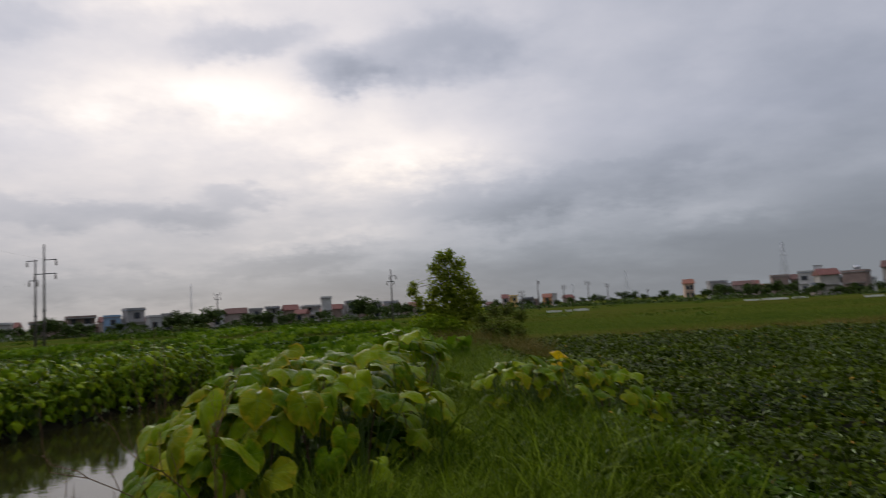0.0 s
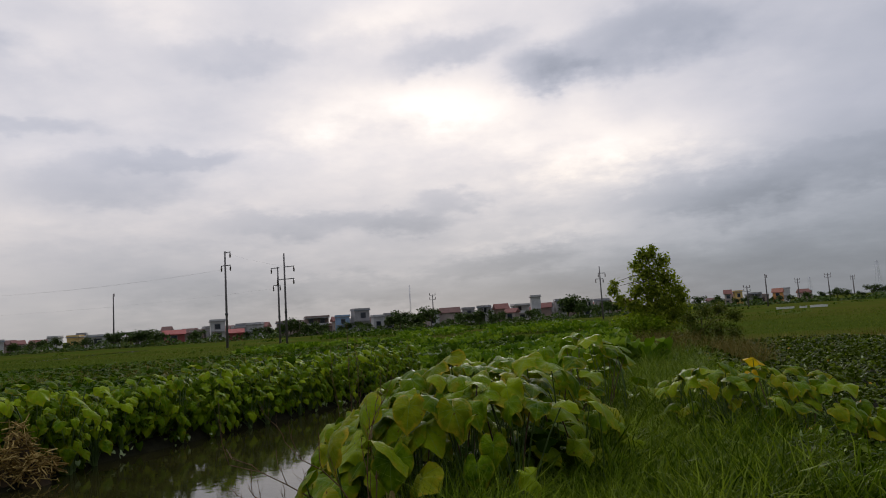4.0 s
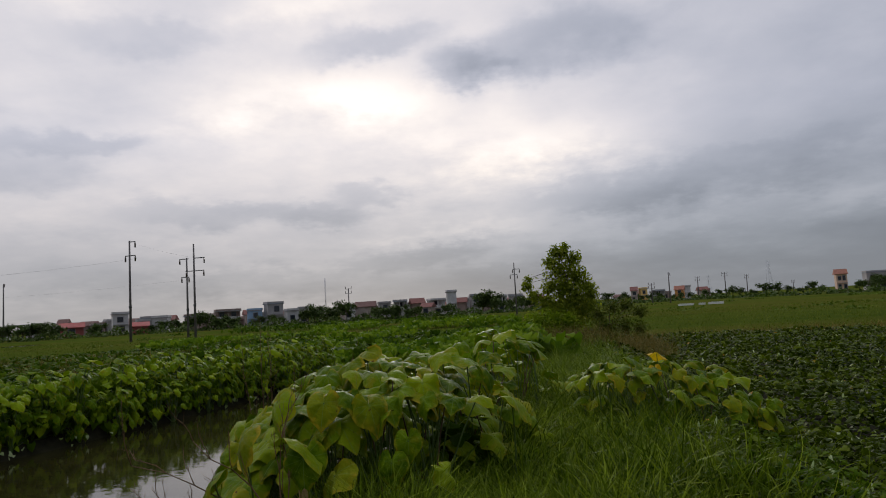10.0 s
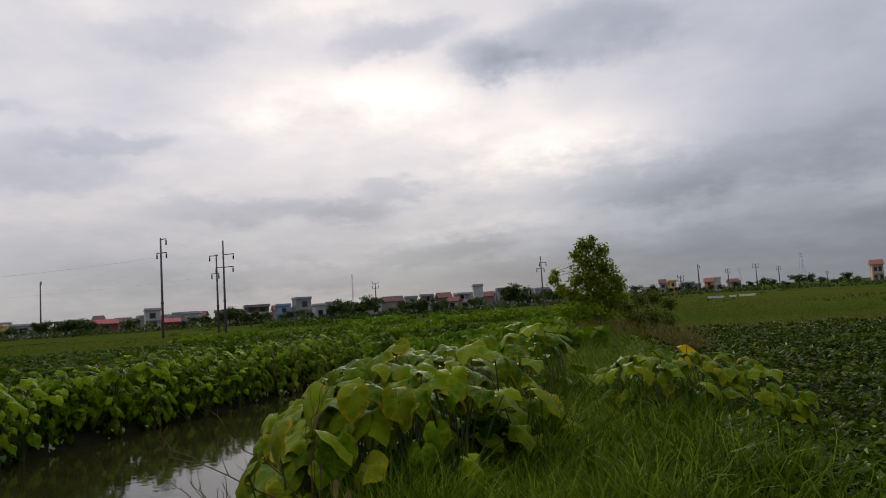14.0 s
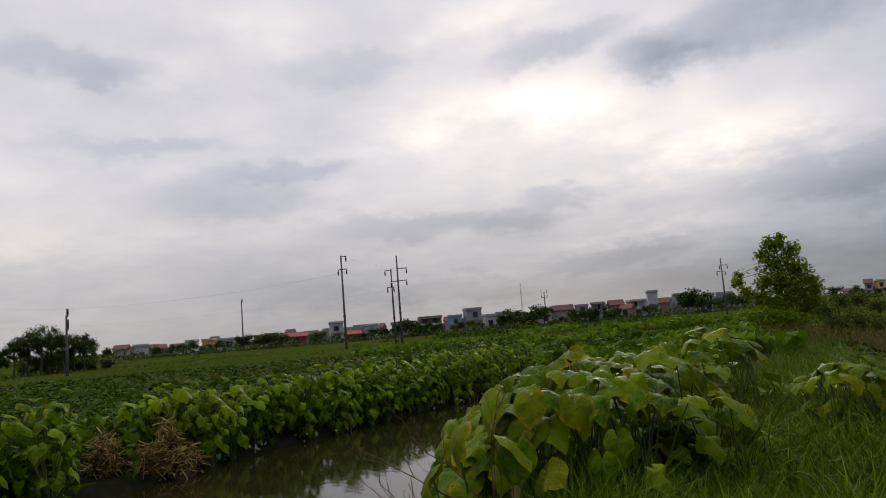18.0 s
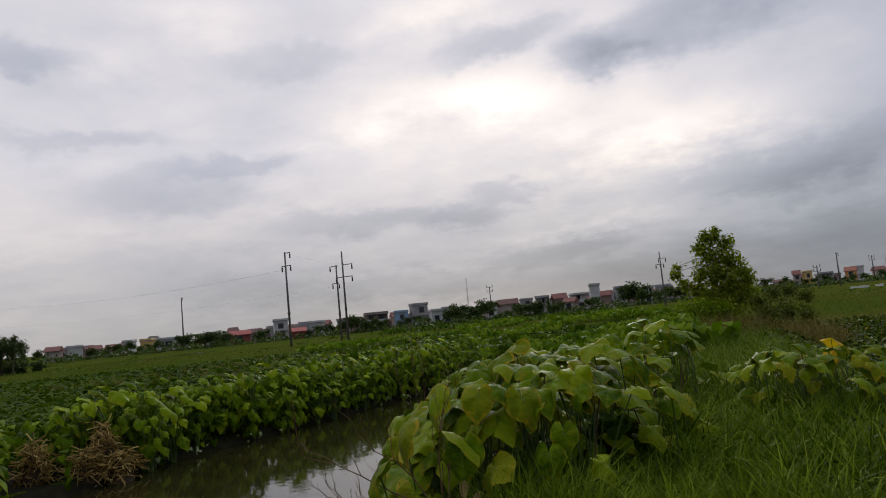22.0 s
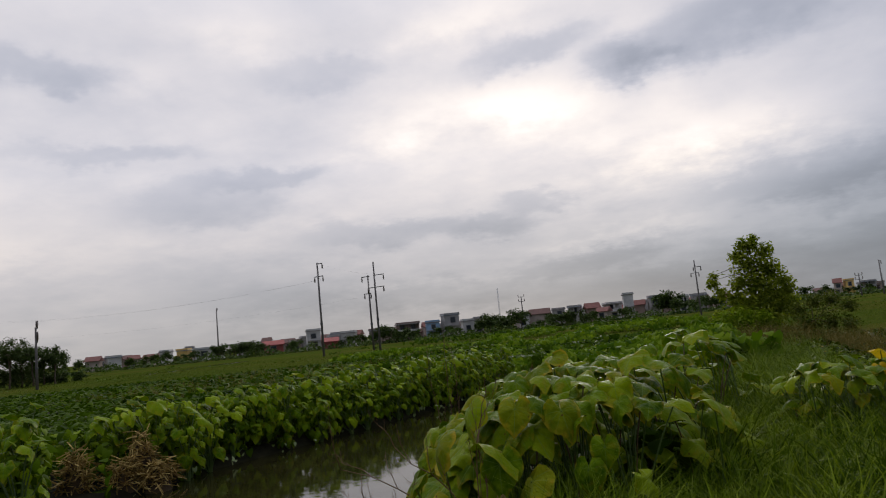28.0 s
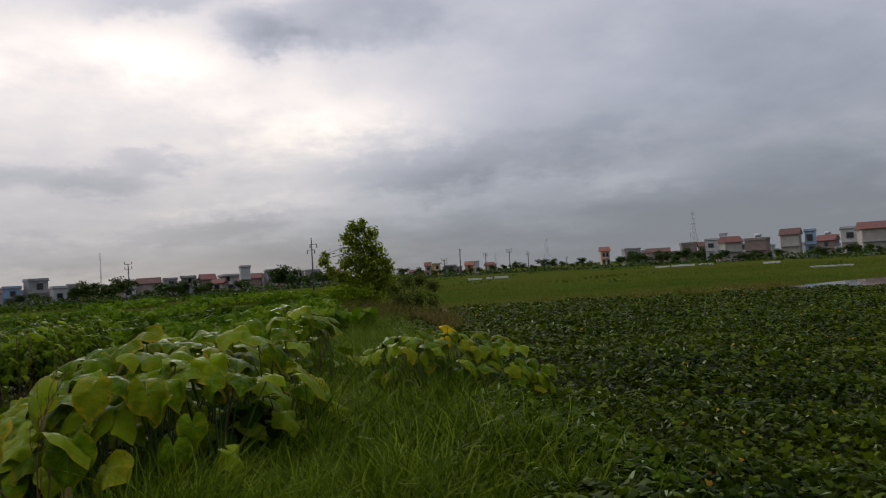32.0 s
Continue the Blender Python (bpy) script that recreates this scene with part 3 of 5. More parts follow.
soil("soil", list(np.arange(3.0, 33.0, 0.5)), lambda y: path_x(y) + 1.5, lambda y: min(34.0, max(path_x(y) + 2.6, 8 + (33.5 - y) / 0.36)), 60, "wet soil under the leafy crop, darkened for shade")
soil("soil", list(np.arange(3.0, 47.0, 0.6)), lambda y: max(-46.0, (y - 46) / 0.5 - 26), lambda y: float(ditch_far(y)) + 0.40, 60, "soil under the crop beyond the ditch, darkened for shade")
soil("soil", list(np.arange(3.5, 12.0, 0.3)), lambda y: float(ditch_near(y)) - 0.2, lambda y: path_x(y) - 0.8, 16, "soil on the dyke slope, darkened for shade among the taro")

# ---- taro plants ----
OUTLINE_DEG = [0, 9, 22, 42, 70, 100, 128, 150, 166, 176, 180]
OUTLINE_R = [0.69, 0.60, 0.51, 0.46, 0.435, 0.425, 0.43, 0.42, 0.36, 0.20, 0.09]


def taro_leaf_mesh(name, material, seed, cup=0.0, wave=0.06):
    """A heart-shaped blade of unit length: stalk joins at the origin, tip towards +Y, arched, with a wavy hanging rim."""
    rg = random.Random(seed)
    ph = [rg.uniform(0, 6.28) for _ in range(5)]
    skew = rg.uniform(-0.10, 0.10)
    n, rings = 28, (0.0, 0.3, 0.56, 0.8, 1.0)
    verts, faces, rims = [(0.0, 0.0, 0.0)], [], [0.0]
    for k in rings[1:]:
        for i in range(n):
            d = -180 + 360 * i / n
            d = math.copysign(180 * (abs(d) / 180) ** 1.12, d)
            a = radians(d)
            r = k * float(np.interp(abs(d), OUTLINE_DEG, OUTLINE_R)) * (1 + 0.02 * math.sin(5 * a + ph[3]))
            x, y = r * math.sin(a), r * math.cos(a)
            z = 0.10 * abs(x) * (1 - k) - (0.62 + 0.5 * cup) * max(0.0, y) ** 2 - 0.75 * min(0.0, y) ** 2 - (0.72 + 0.75 * cup) * x * x
            z += wave * k * k * (math.sin(3 * a + ph[0]) + 0.6 * math.sin(5 * a + ph[1])) + skew * x + 0.012 * math.sin(14 * r + 4 * a + ph[2])
            verts.append((x + 0.25 * skew * y * y, y, z))
            rims.append(k)
    for i in range(n):
        j = (i + 1) % n
        faces.append((0, 1 + j, 1 + i))
        for q in range(len(rings) - 2):
            o, p = 1 + q * n, 1 + (q + 1) * n
            faces.append((o + i, o + j, p + j, p + i))
    me = mesh_from(name, verts, faces, material, True)
    rim = me.attributes.new("rim", "FLOAT", "POINT")
    rim.data.foreach_set("value", rims)
    return me


def blade_set(prefix, material, count, seed):
    return [taro_leaf_mesh(prefix, material, seed + i, (0.0, 0.5, 1.0, 0.25, -0.3)[i % 5], (0.06, 0.1, 0.05, 0.12)[i % 4]) for i in range(count)]


LEAF_A, LEAF_OLD, LEAF_GOLD, LEAF_BANK = blade_set("taro_blade", M_TARO, 6, 10), blade_set("taro_blade", M_TARO_OLD, 4, 30), blade_set("taro_blade", M_TARO_GOLD, 2, 40), blade_set("taro_blade", M_BANK, 6, 50)


def stalk_mesh(a, b, bow, r0, r1, material, name="stalk"):
    bm = bmesh.new()
    a, b = Vector(a), Vector(b)
    pts = []
    for i in range(5):
        s = i / 4
        p = a.lerp(b, s)
        p += Vector((bow[0], bow[1], 0)) * math.sin(math.pi * s) * 0.5
        pts.append(p)
    tube(bm, pts, [r0 + (r1 - r0) * i / 4 for i in range(5)], 5, False)
    me = bpy.data.meshes.new(name)
    bm.to_mesh(me)
    bm.free()
    me.materials.append(material)
    return me


def leaf_matrix(at, heading, droop, lean, size, width=1.0):
    """Tip points to the compass heading (radians, from +Y clockwise) and hangs by droop."""
    return Matrix.Translation(at) @ Matrix.Rotation(-heading, 4, "Z") @ Matrix.Rotation(-droop, 4, "X") @ Matrix.Rotation(lean, 4, "Y") @ Matrix.Diagonal((size * width, size, size, 1))


def taro_plant(at, rg, n, height, spread, size, blades, label, group, face=None, droop=(0.5, 1.2), old=0.0, red=0.0, low=0.32):
    """One plant: stalks from a common foot, each with its blade."""
    root = tagged(new("taro_plant"), label, "plant", group)
    root.matrix_basis = Matrix.Translation(at)
    for i in range(n):
        h = 2 * math.pi * (i + rg.uniform(-0.3, 0.3)) / n
        if face is not None and rg.random() < 0.75:
            h = face + rg.uniform(-1.0, 1.0)
        r = spread * rg.uniform(0.35, 1.0)
        lift = low + (1 - low) * ((i * 7) % n + rg.uniform(0.3, 1.0)) / n
        z = height * lift * (1.0 - 0.2 * r / max(spread, 0.01))
        top = Vector((r * math.sin(h), r * math.cos(h), z))
        s = size * rg.uniform(0.7, 1.15)
        pick = rg.random()
        bl = LEAF_OLD if pick < old else blades
        stem = mesh_part("stalk", stalk_mesh((0.03 * math.sin(h), 0.03 * math.cos(h), 0), top, (-0.12 * math.sin(h), -0.12 * math.cos(h)), 0.016, 0.007, M_STALK_RED if rg.random() < red else M_STALK), root)
        mesh_part("leaf", bl[rg.randrange(len(bl))], root, leaf_matrix(top, h + rg.uniform(-0.35, 0.35), rg.uniform(*droop) + 1.1 * (1 - lift), rg.uniform(-0.35, 0.35), s, rg.uniform(0.68, 0.98)))
    return root


rg = random.Random(7)
LBL_NEAR = "broad heart-shaped green taro plant on the dyke slope"
# the big clump at the ditch's edge: rows from the front to the back
CLUMP_1 = [
    (-1.05, 5.35), (-0.55, 5.30), (-0.10, 5.45), (-1.55, 5.25), (-1.9, 5.6), (-0.75, 5.75), (-0.25, 5.9),
    (-1.3, 5.85), (-1.75, 6.1), (-0.95, 6.3), (-0.45, 6.45), (0.05, 6.3), (-1.45, 6.6), (-0.75, 6.95),
    (-0.2, 7.0), (0.3, 6.9), (-1.9, 6.8), (-1.2, 7.3), (-0.5, 7.6), (0.1, 7.6), (0.5, 7.5),
    (-1.65, 4.95), (-1.95, 5.25), (-1.30, 4.95), (-2.2, 5.9), (-2.2, 6.6), (0.55, 6.2), (0.8, 6.9), (0.85, 7.5), (0.45, 8.1), (0.75, 8.2),
]
def mound(cx, cy, rx, ry, top, x, y):
    """Height of a rounded clump's leaf canopy over the world's zero."""
    q = 1 - abs((x - cx) / rx) ** 1.8 - abs((y - cy) / ry) ** 2.4
    return top * max(0.0, q) ** 0.42


def clump(plants, shape, n, size, label, group, old, spread=0.42):
    """Plants whose blades together form a mound, the blades sloping down its flanks like shingles, tips outward."""
    cx, cy, rx, ry, top = shape
    for x, y in plants:
        g = float(land(x, y)) - 0.02
        root = tagged(new("taro_plant"), label, "plant", group)
        root.matrix_basis = Matrix.Translation((x, y, g))
        for i in range(n):
            a = 2 * math.pi * (i + rg.uniform(-0.4, 0.4)) / n
            r = spread * rg.uniform(0.25, 1.0)
            px, py = x + r * math.sin(a), y + r * math.cos(a)
            h0 = mound(cx, cy, rx, ry, top, px, py)
            if h0 < 0.3:
                px, py = x + 0.4 * r * math.sin(a), y + 0.4 * r * math.cos(a)
                h0 = max(0.35, mound(cx, cy, rx, ry, top, px, py))
            shell = y < cy - 0.7 and x < cx + 0.5
            z = h0 * rg.choice((1.0, 1.0, 0.97, 0.92, 0.95, 0.9) if shell else (1.0, 0.97, 0.9, 0.75, 0.6, 0.45)) + rg.uniform(-0.06, 0.05)
            dxx, dyy = (px - cx) / rx ** 2, (py - cy) / ry ** 2
            steep = min(1.0, math.hypot(dxx * rx, dyy * ry))
            heading = math.atan2(dxx + 0.10, dyy - 0.16) + rg.uniform(-0.9, 0.9)
            droop = 0.05 + 0.62 * steep ** 2 + rg.uniform(-0.25, 0.42)
            tip = Vector((px - x, py - y, z - g))
            bl = LEAF_OLD if rg.random() < old else LEAF_A
            mesh_part("stalk", stalk_mesh((0.03 * math.sin(a), 0.03 * math.cos(a), 0), tip, (-0.1 * math.sin(a), -0.1 * math.cos(a)), 0.010, 0.005, M_STALK_RED if rg.random() < 0.12 else M_STALK), root)
            mesh_part("leaf", bl[rg.randrange(len(bl))], root, leaf_matrix(tip, heading, droop, rg.uniform(-0.45, 0.45), size * rg.uniform(0.75, 1.2), rg.uniform(0.85, 1.08)))


clump([(-0.55 + (x + 0.6) * 0.80, y) for x, y in CLUMP_1], (-0.55, 6.55, 1.60, 2.1, 1.23), 10, 0.29, LBL_NEAR, "taro clump by the ditch", 0.14)
CLUMP_2 = [(0.55, 9.6), (0.95, 9.9), (1.3, 10.2), (0.2, 10.0), (0.75, 10.5), (1.2, 10.9), (0.1, 8.7), (0.55, 8.6)]
clump(CLUMP_2, (0.7, 9.9, 1.2, 1.7, 1.28), 7, 0.32, LBL_NEAR, "taro clump further along", 0.05)
CLUMP_3 = [(2.0, 8.7), (2.35, 8.9), (2.75, 8.6), (3.1, 8.4), (2.55, 8.2), (2.15, 8.25), (3.3, 8.0), (2.9, 7.9), (3.6, 7.9), (1.75, 8.9)]
clump(CLUMP_3, (2.45, 8.7, 1.6, 1.3, 0.86), 10, 0.25, "low green taro plant beside the leafy field", "taro clump by the field", 0.06)


# added low leaves closing the clump's foot, dark-coloured to imitate its shade
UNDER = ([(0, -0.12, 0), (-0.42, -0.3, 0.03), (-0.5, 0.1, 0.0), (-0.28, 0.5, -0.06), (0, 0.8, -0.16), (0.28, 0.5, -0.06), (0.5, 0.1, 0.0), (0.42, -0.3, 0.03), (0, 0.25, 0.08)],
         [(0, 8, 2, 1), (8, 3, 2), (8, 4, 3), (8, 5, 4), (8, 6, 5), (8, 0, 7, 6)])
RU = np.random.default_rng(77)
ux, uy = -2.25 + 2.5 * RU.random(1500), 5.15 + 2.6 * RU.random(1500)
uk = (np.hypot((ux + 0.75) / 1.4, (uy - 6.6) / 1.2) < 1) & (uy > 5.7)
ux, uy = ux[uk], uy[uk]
scatter("low_leaves", UNDER, np.stack([ux, uy, land(ux, uy) + 0.08 + 0.5 * RU.random(len(ux))], -1), turns(RU.random(len(ux)) * 6.28, RU.normal(-0.4, 0.4, len(ux)), RU.normal(0, 0.4, len(ux)), 0.12 + 0.1 * RU.random(len(ux))), M_FIELD_L, "added dark low leaves standing in for shade among the taro stalks", "plants")


def row_of_bank_taro():
    protos = []
    for i in range(6):
        protos.append(taro_plant((0, 0, 0), rg, 15, rg.uniform(1.12, 1.32), 0.42, 0.28, LEAF_BANK, "leafy green taro plant on the far ditch bank", "taro row on the far bank", face=math.radians(140) if i < 4 else None, droop=(0.1, 0.6), low=0.12))
    used = 0
    for y in np.arange(5.0, 24.0, 0.46):
        for back in (0.05, 0.45, 0.95, 1.6):
            yy = y + rg.uniform(-0.2, 0.2)
            x = float(ditch_far(yy)) - back - rg.uniform(-0.12, 0.15)
            if rg.random() < 0.12 + 0.1 * (back > 1.5):
                continue
            view, dist = math.degrees(math.atan2(x, yy)), math.hypot(x, yy)
            if dist < 13.6 and any(abs(view - mid) < half for mid, half in ((-39.2, 2.6), (-43.8, 2.1))):
                continue
            p = protos[rg.randrange(6)]
            s = rg.uniform(0.9, 1.22) * (0.85 if back < 0.1 else 1.0) * (1.1 if yy < 12 else 1.0)
            m = pose(x, yy, max(float(land(x, yy)), -0.62) - 0.02, 0, 0, rg.uniform(-40, 40)) @ Matrix.Scale(s, 4)
            if used < 6:
                protos[used].matrix_basis = m
                used += 1
            else:
                c = copy_thing(p, Matrix.Identity(4))
                c.matrix_basis = m


row_of_bank_taro()


def bank_filler():
    """Smaller leaves that close the row between the single plants."""
    n = 6000
    y = 5.0 + 19 * RU.random(n)
    back = 0.05 + 1.7 * RU.random(n)
    x = ditch_far(y) - back
    view, dist = np.degrees(np.arctan2(x, y)), np.hypot(x, y)
    k = np.ones(n, bool)
    for mid, half in ((-39.2, 2.2), (-43.8, 1.6)):
        k &= ~((np.abs(view - mid) < half) & (dist < 13.6))
    x, y, back = x[k], y[k], back[k]
    n = len(x)
    h = RU.random(n) ** 0.7
    z = np.maximum(land(x, y), -0.62) + 0.08 + 1.05 * h * np.minimum(1.0, 0.72 + 0.4 * back) * (0.88 + 0.12 * np.sin(y * 2.6 + x))
    size = 0.10 + 0.11 * RU.random(n)
    mats = turns(math.radians(140) * -1 + RU.normal(0, 1.1, n), -1.25 + 0.9 * h + RU.normal(0, 0.3, n), RU.normal(0, 0.35, n), np.stack([size * 0.8, size, size], -1))
    scatter("taro_leaves", UNDER, np.stack([x, y, z], -1), mats, M_BANK_FILL, "smaller taro leaves filling the bank row", "plants")


bank_filler()

# ---- leafy low crops and grasses as scattered stuff ----
SMALL_LEAF = ([(0, -0.12, 0), (-0.42, -0.3, 0.03), (-0.5, 0.1, 0.0), (-0.28, 0.5, -0.06), (0, 0.8, -0.16), (0.28, 0.5, -0.06), (0.5, 0.1, 0.0), (0.42, -0.3, 0.03), (0, 0.25, 0.08)],
              [(0, 8, 2, 1), (8, 3, 2), (8, 4, 3), (8, 5, 4), (8, 6, 5), (8, 0, 7, 6)])
BLADE = ([(-0.5, 0, 0), (0.5, 0, 0), (-0.4, 0.10, 0.45), (0.4, 0.10, 0.45), (-0.25, 0.32, 0.8), (0.25, 0.32, 0.8), (0, 0.68, 0.98)],
         [(0, 1, 3, 2), (2, 3, 5, 4), (4, 5, 6)])
LONG_LEAF = ([(0, 0, 0), (-0.5, 0.35, 0.04), (0, 0.45, -0.03), (0.5, 0.35, 0.04), (0, 1, -0.12)], [(0, 2, 1), (0, 3, 2), (1, 2, 4), (2, 3, 4)])
R = np.random.default_rng(5)


def crop_right():
    n = 150000
    y = 3.5 + 32 * R.random(n) ** 1.35
    x = path_x(y) + 0.75 + (44 * (y / 34) + 5.2) * R.random(n)
    lim = 33.5 - 0.36 * (x - 8)
    keep = (y < lim) & (x < 34)
    keep &= ~((np.hypot(x - 2.6, y - 8.4) < 0.9)) & (np.hypot((x - 40) / 13.5, (y - 27.3) / 6.8) > 1)
    x, y = x[keep], y[keep]
    n = len(x)
    h = 0.10 + 0.22 * R.random(n) + 0.08 * np.sin(x * 2.1) * np.sin(y * 1.7)
    pos = np.stack([x, y, land(x, y) + h], -1)
    size = (0.032 + 0.05 * R.random(n) ** 1.4) * (1 + 0.035 * y)
    mats = turns(R.random(n) * 6.28, R.normal(-0.25, 0.52, n), R.normal(0, 0.42, n), size)
    scatter("field_crop", SMALL_LEAF, pos, mats, M_FIELD, "dense low dark-green leafy crop covering the field", "crop")
    # glints on the crop, painted as a few pale upright leaves
    k = R.random(n) < 0.014
    scatter("pale_leaves", SMALL_LEAF, pos[k] + [0, 0, 0.07], turns(R.random(k.sum()) * 6.28, R.normal(0.5, 0.5, k.sum()), R.normal(0, 0.6, k.sum()), np.stack([size[k] * 0.35, size[k] * 0.8, size[k] * 0.8], -1)), M_PALE, "pale upright crop leaves standing in for glints", "leaves")
    k = R.random(n) < 0.0035
    pos2 = pos[k] + [0, 0, 0.06]
    scatter("dead_leaves", SMALL_LEAF, pos2, mats[k] * 0.75, M_DEAD, "scattered orange withered leaves in the crop", "leaves")


def crop_left():
    n = 42000
    y = 6 + 56 * R.random(n) ** 1.15
    x = ditch_far(y) - 2.0 - 46 * R.random(n) * (0.25 + y / 60)
    lim = 46 + 0.5 * (x + 26)
    keep = y < np.minimum(lim, 48)
    x, y = x[keep], y[keep]
    n = len(x)
    size = (0.13 + 0.08 * R.random(n)) * (1 + 0.012 * y)
    pos = np.stack([x, y, land(x, y) + 0.15 + 0.3 * R.random(n)], -1)
    mats = turns(R.random(n) * 6.28, R.normal(-0.35, 0.4, n), R.normal(0, 0.3, n), size)
    scatter("field_crop", SMALL_LEAF, pos, mats, M_FIELD_L, "dark-green leafy crop beyond the ditch bank", "crop")


def field_shrubs():
    """Scattered low weeds that break the evenness of the far meadows."""
    c = 90
    a, d = np.radians(-52 + 106 * R.random(c)), 45 + 190 * R.random(c) ** 0.8
    per = 44
    x = np.repeat(d * np.sin(a), per) + R.normal(0, 0.9, c * per) * np.repeat(0.5 + 1.6 * R.random(c), per)
    y = np.repeat(d * np.cos(a), per) + R.normal(0, 0.5, c * per)
    dd = np.repeat(d, per)
    k = np.hypot((x - 40) / 13.5, (y - 27.3) / 6.8) > 1
    x, y, dd = x[k], y[k], dd[k]
    n = len(x)
    size = (0.16 + 0.16 * R.random(n)) * (0.6 + dd / 130)
    pos = np.stack([x, y, -0.38 + 0.18 * R.random(n) * (0.5 + dd / 150)], -1)
    scatter("meadow_weeds", LONG_LEAF, pos, turns(R.random(n) * 6.28, R.normal(0.2, 0.6, n), R.normal(0, 0.5, n), np.stack([size * 0.8, size, size], -1)), M_SHRUBLET, "scattered low weeds in the far meadow", "weeds", smooth=False)


def crop_middle():
    """Loose taro and lotus growth between the ditch and the village, ahead."""
    for count, y0, y1, x0, x1, size, zz, mat, label in (
        (6500, 17, 30, -3.2, 3.2, 0.30, 1.0, M_MARSH, "thick stand of taro leaves along the ditch"),
        (5000, 28, 55, -18, 2.5, 0.42, 0.55, M_FIELD_L, "patchy broad-leaved growth in the marshy field"),
        (1500, 24, 27, -9.5, -4.0, 0.3, 0.5, M_MARSH, "clumps of bright taro leaves in the marshy field"),
        (1700, 66, 78, -5.0, 7.0, 0.42, 1.0, M_MARSH, "bright stand of taro far across the marsh"),
        (1100, 42, 50, -8.5, -2.5, 0.36, 0.9, M_MARSH, "bright taro patch in the marshy field"),
        (900, 82, 96, -17, -9, 0.42, 0.9, M_MARSH, "bright stand of taro far across the marsh"),
        (1500, 32, 40, -13, -5.5, 0.34, 0.6, M_MARSH, "loose clumps of taro in the marshy field"),
        (1400, 56, 66, -26, -10, 0.40, 0.7, M_MARSH, "loose clumps of taro in the marshy field"),
        (1600, 100, 116, -34, 4, 0.50, 0.9, M_FIELD_L, "dark band of broad-leaved growth across the marsh"),
    ):
        x, y = x0 + (x1 - x0) * R.random(count), y0 + (y1 - y0) * R.random(count)
        patch = np.sin(x * 0.9 + 1.3 * np.sin(y * 0.35)) + np.sin(y * 0.55 + x * 0.23)
        k = patch > -0.5
        x, y = x[k], y[k]
        n = len(x)
        z = land(x, y)
        z = np.maximum(z, -0.6) + zz * (0.35 + 0.65 * R.random(n)) * (0.8 + 0.2 * patch[k])
        mats = turns(math.pi + R.normal(0, 1.0, n), R.normal(-0.8, 0.4, n), R.normal(0, 0.3, n), size * (0.7 + 0.5 * R.random(n)))
        scatter("marsh_leaves", SMALL_LEAF, np.stack([x, y, z], -1), mats, mat, label, "plants")


def grass_patch(n, fx, y0, y1, power, length, width, material, label, lean=0.5, lift=0.0):
    y = y0 + (y1 - y0) * R.random(n) ** power
    x = fx(y, n)
    k = np.hypot((x - 40) / 13.5, (y - 27.3) / 6.8) > 1
    x, y = x[k], y[k]
    n = len(x)
    clump = 1.4 * np.sin(x * 3.1 + 2 * np.sin(y * 2.3)) * np.sin(y * 2.9 + x)
    ln = length * (0.55 + 0.6 * R.random(n)) * (1 + 0.3 * clump)
    pos = np.stack([x, y, land(x, y) - 0.02 + lift], -1)
    size = np.stack([width * (0.7 + 0.6 * R.random(n)) * (1 + 0.05 * y), ln, ln], -1)
    mats = turns(R.random(n) * 6.28, R.normal(0, lean * 0.5, n), R.normal(0, lean, n), size)
    return scatter("grass", BLADE, pos, mats, material, label, "grass")


def weeds():
    n = 8000
    y = 4.2 + 14 * R.random(n) ** 1.5
    x = path_x(y) + 0.1 + 2.4 * R.random(n)
    k = np.sin(x * 2.3 + np.sin(y * 1.9)) + np.sin(y * 2.7) > -0.4
    x, y = x[k], y[k]
    n = len(x)
    pos = np.stack([x, y, land(x, y) + 0.08 + 0.26 * R.random(n)], -1)
    mats = turns(R.random(n) * 6.28, R.normal(-0.3, 0.4, n), R.normal(0, 0.35, n), 0.035 + 0.045 * R.random(n))
    scatter("weeds", SMALL_LEAF, pos, mats, M_FIELD_L, "small broad-leaved green weeds in the path grass", "weeds")


weeds()
crop_right()
crop_left()
crop_middle()
field_shrubs()
grass_patch(34000, lambda y, n: path_x(y) - 1.3 + 2.5 * R.random(n), 4.0, 26, 1.7, 0.32, 0.010, M_GRASS, "long unmown green grass on the dyke path", 0.75)
grass_patch(9000, lambda y, n: path_x(y) - 1.4 + 2.6 * R.random(n), 4.1, 14, 1.5, 0.48, 0.012, M_GRASS, "tall coarse grass blades on the path", 0.55)
grass_patch(3400, lambda y, n: path_x(y) - 1.5 + 2.3 * R.random(n), 4.0, 13, 1.6, 0.44, 0.0115, M_GRASS_PALE, "tall pale coarse grass blades on the path", 0.62)
grass_patch(1500, lambda y, n: path_x(y) + 0.9 + 2.2 * R.random(n) ** 1.5, 4.0, 9, 1.3, 0.42, 0.0075, M_GRASS, "sparse grass growing up through the crop's edge", 0.7)
grass_patch(9000, lambda y, n: path_x(y) - 0.5 + 1.6 * R.random(n), 9, 22, 1.2, 0.55, 0.006, M_GRASS_PALE, "pale feathery grass along the path")
grass_patch(7000, lambda y, n: path_x(y) - 2.4 + 1.8 * R.random(n), 4.1, 9, 2.2, 0.58, 0.010, M_GRASS, "grass growing among the taro stalks")
grass_patch(4800, lambda y, n: path_x(y) - 1.0 + 4.4 * R.random(n), 20, 27.5, 0.8, 0.70, 0.006, M_DRY, "reddish-brown dry grass round the bushes", 0.35)
grass_patch(36000, lambda y, n: -75 + 165 * R.random(n), 34, 95, 1.4, 0.22, 0.012, M_MEADOW, "meadow grass of the far fields", 0.6)
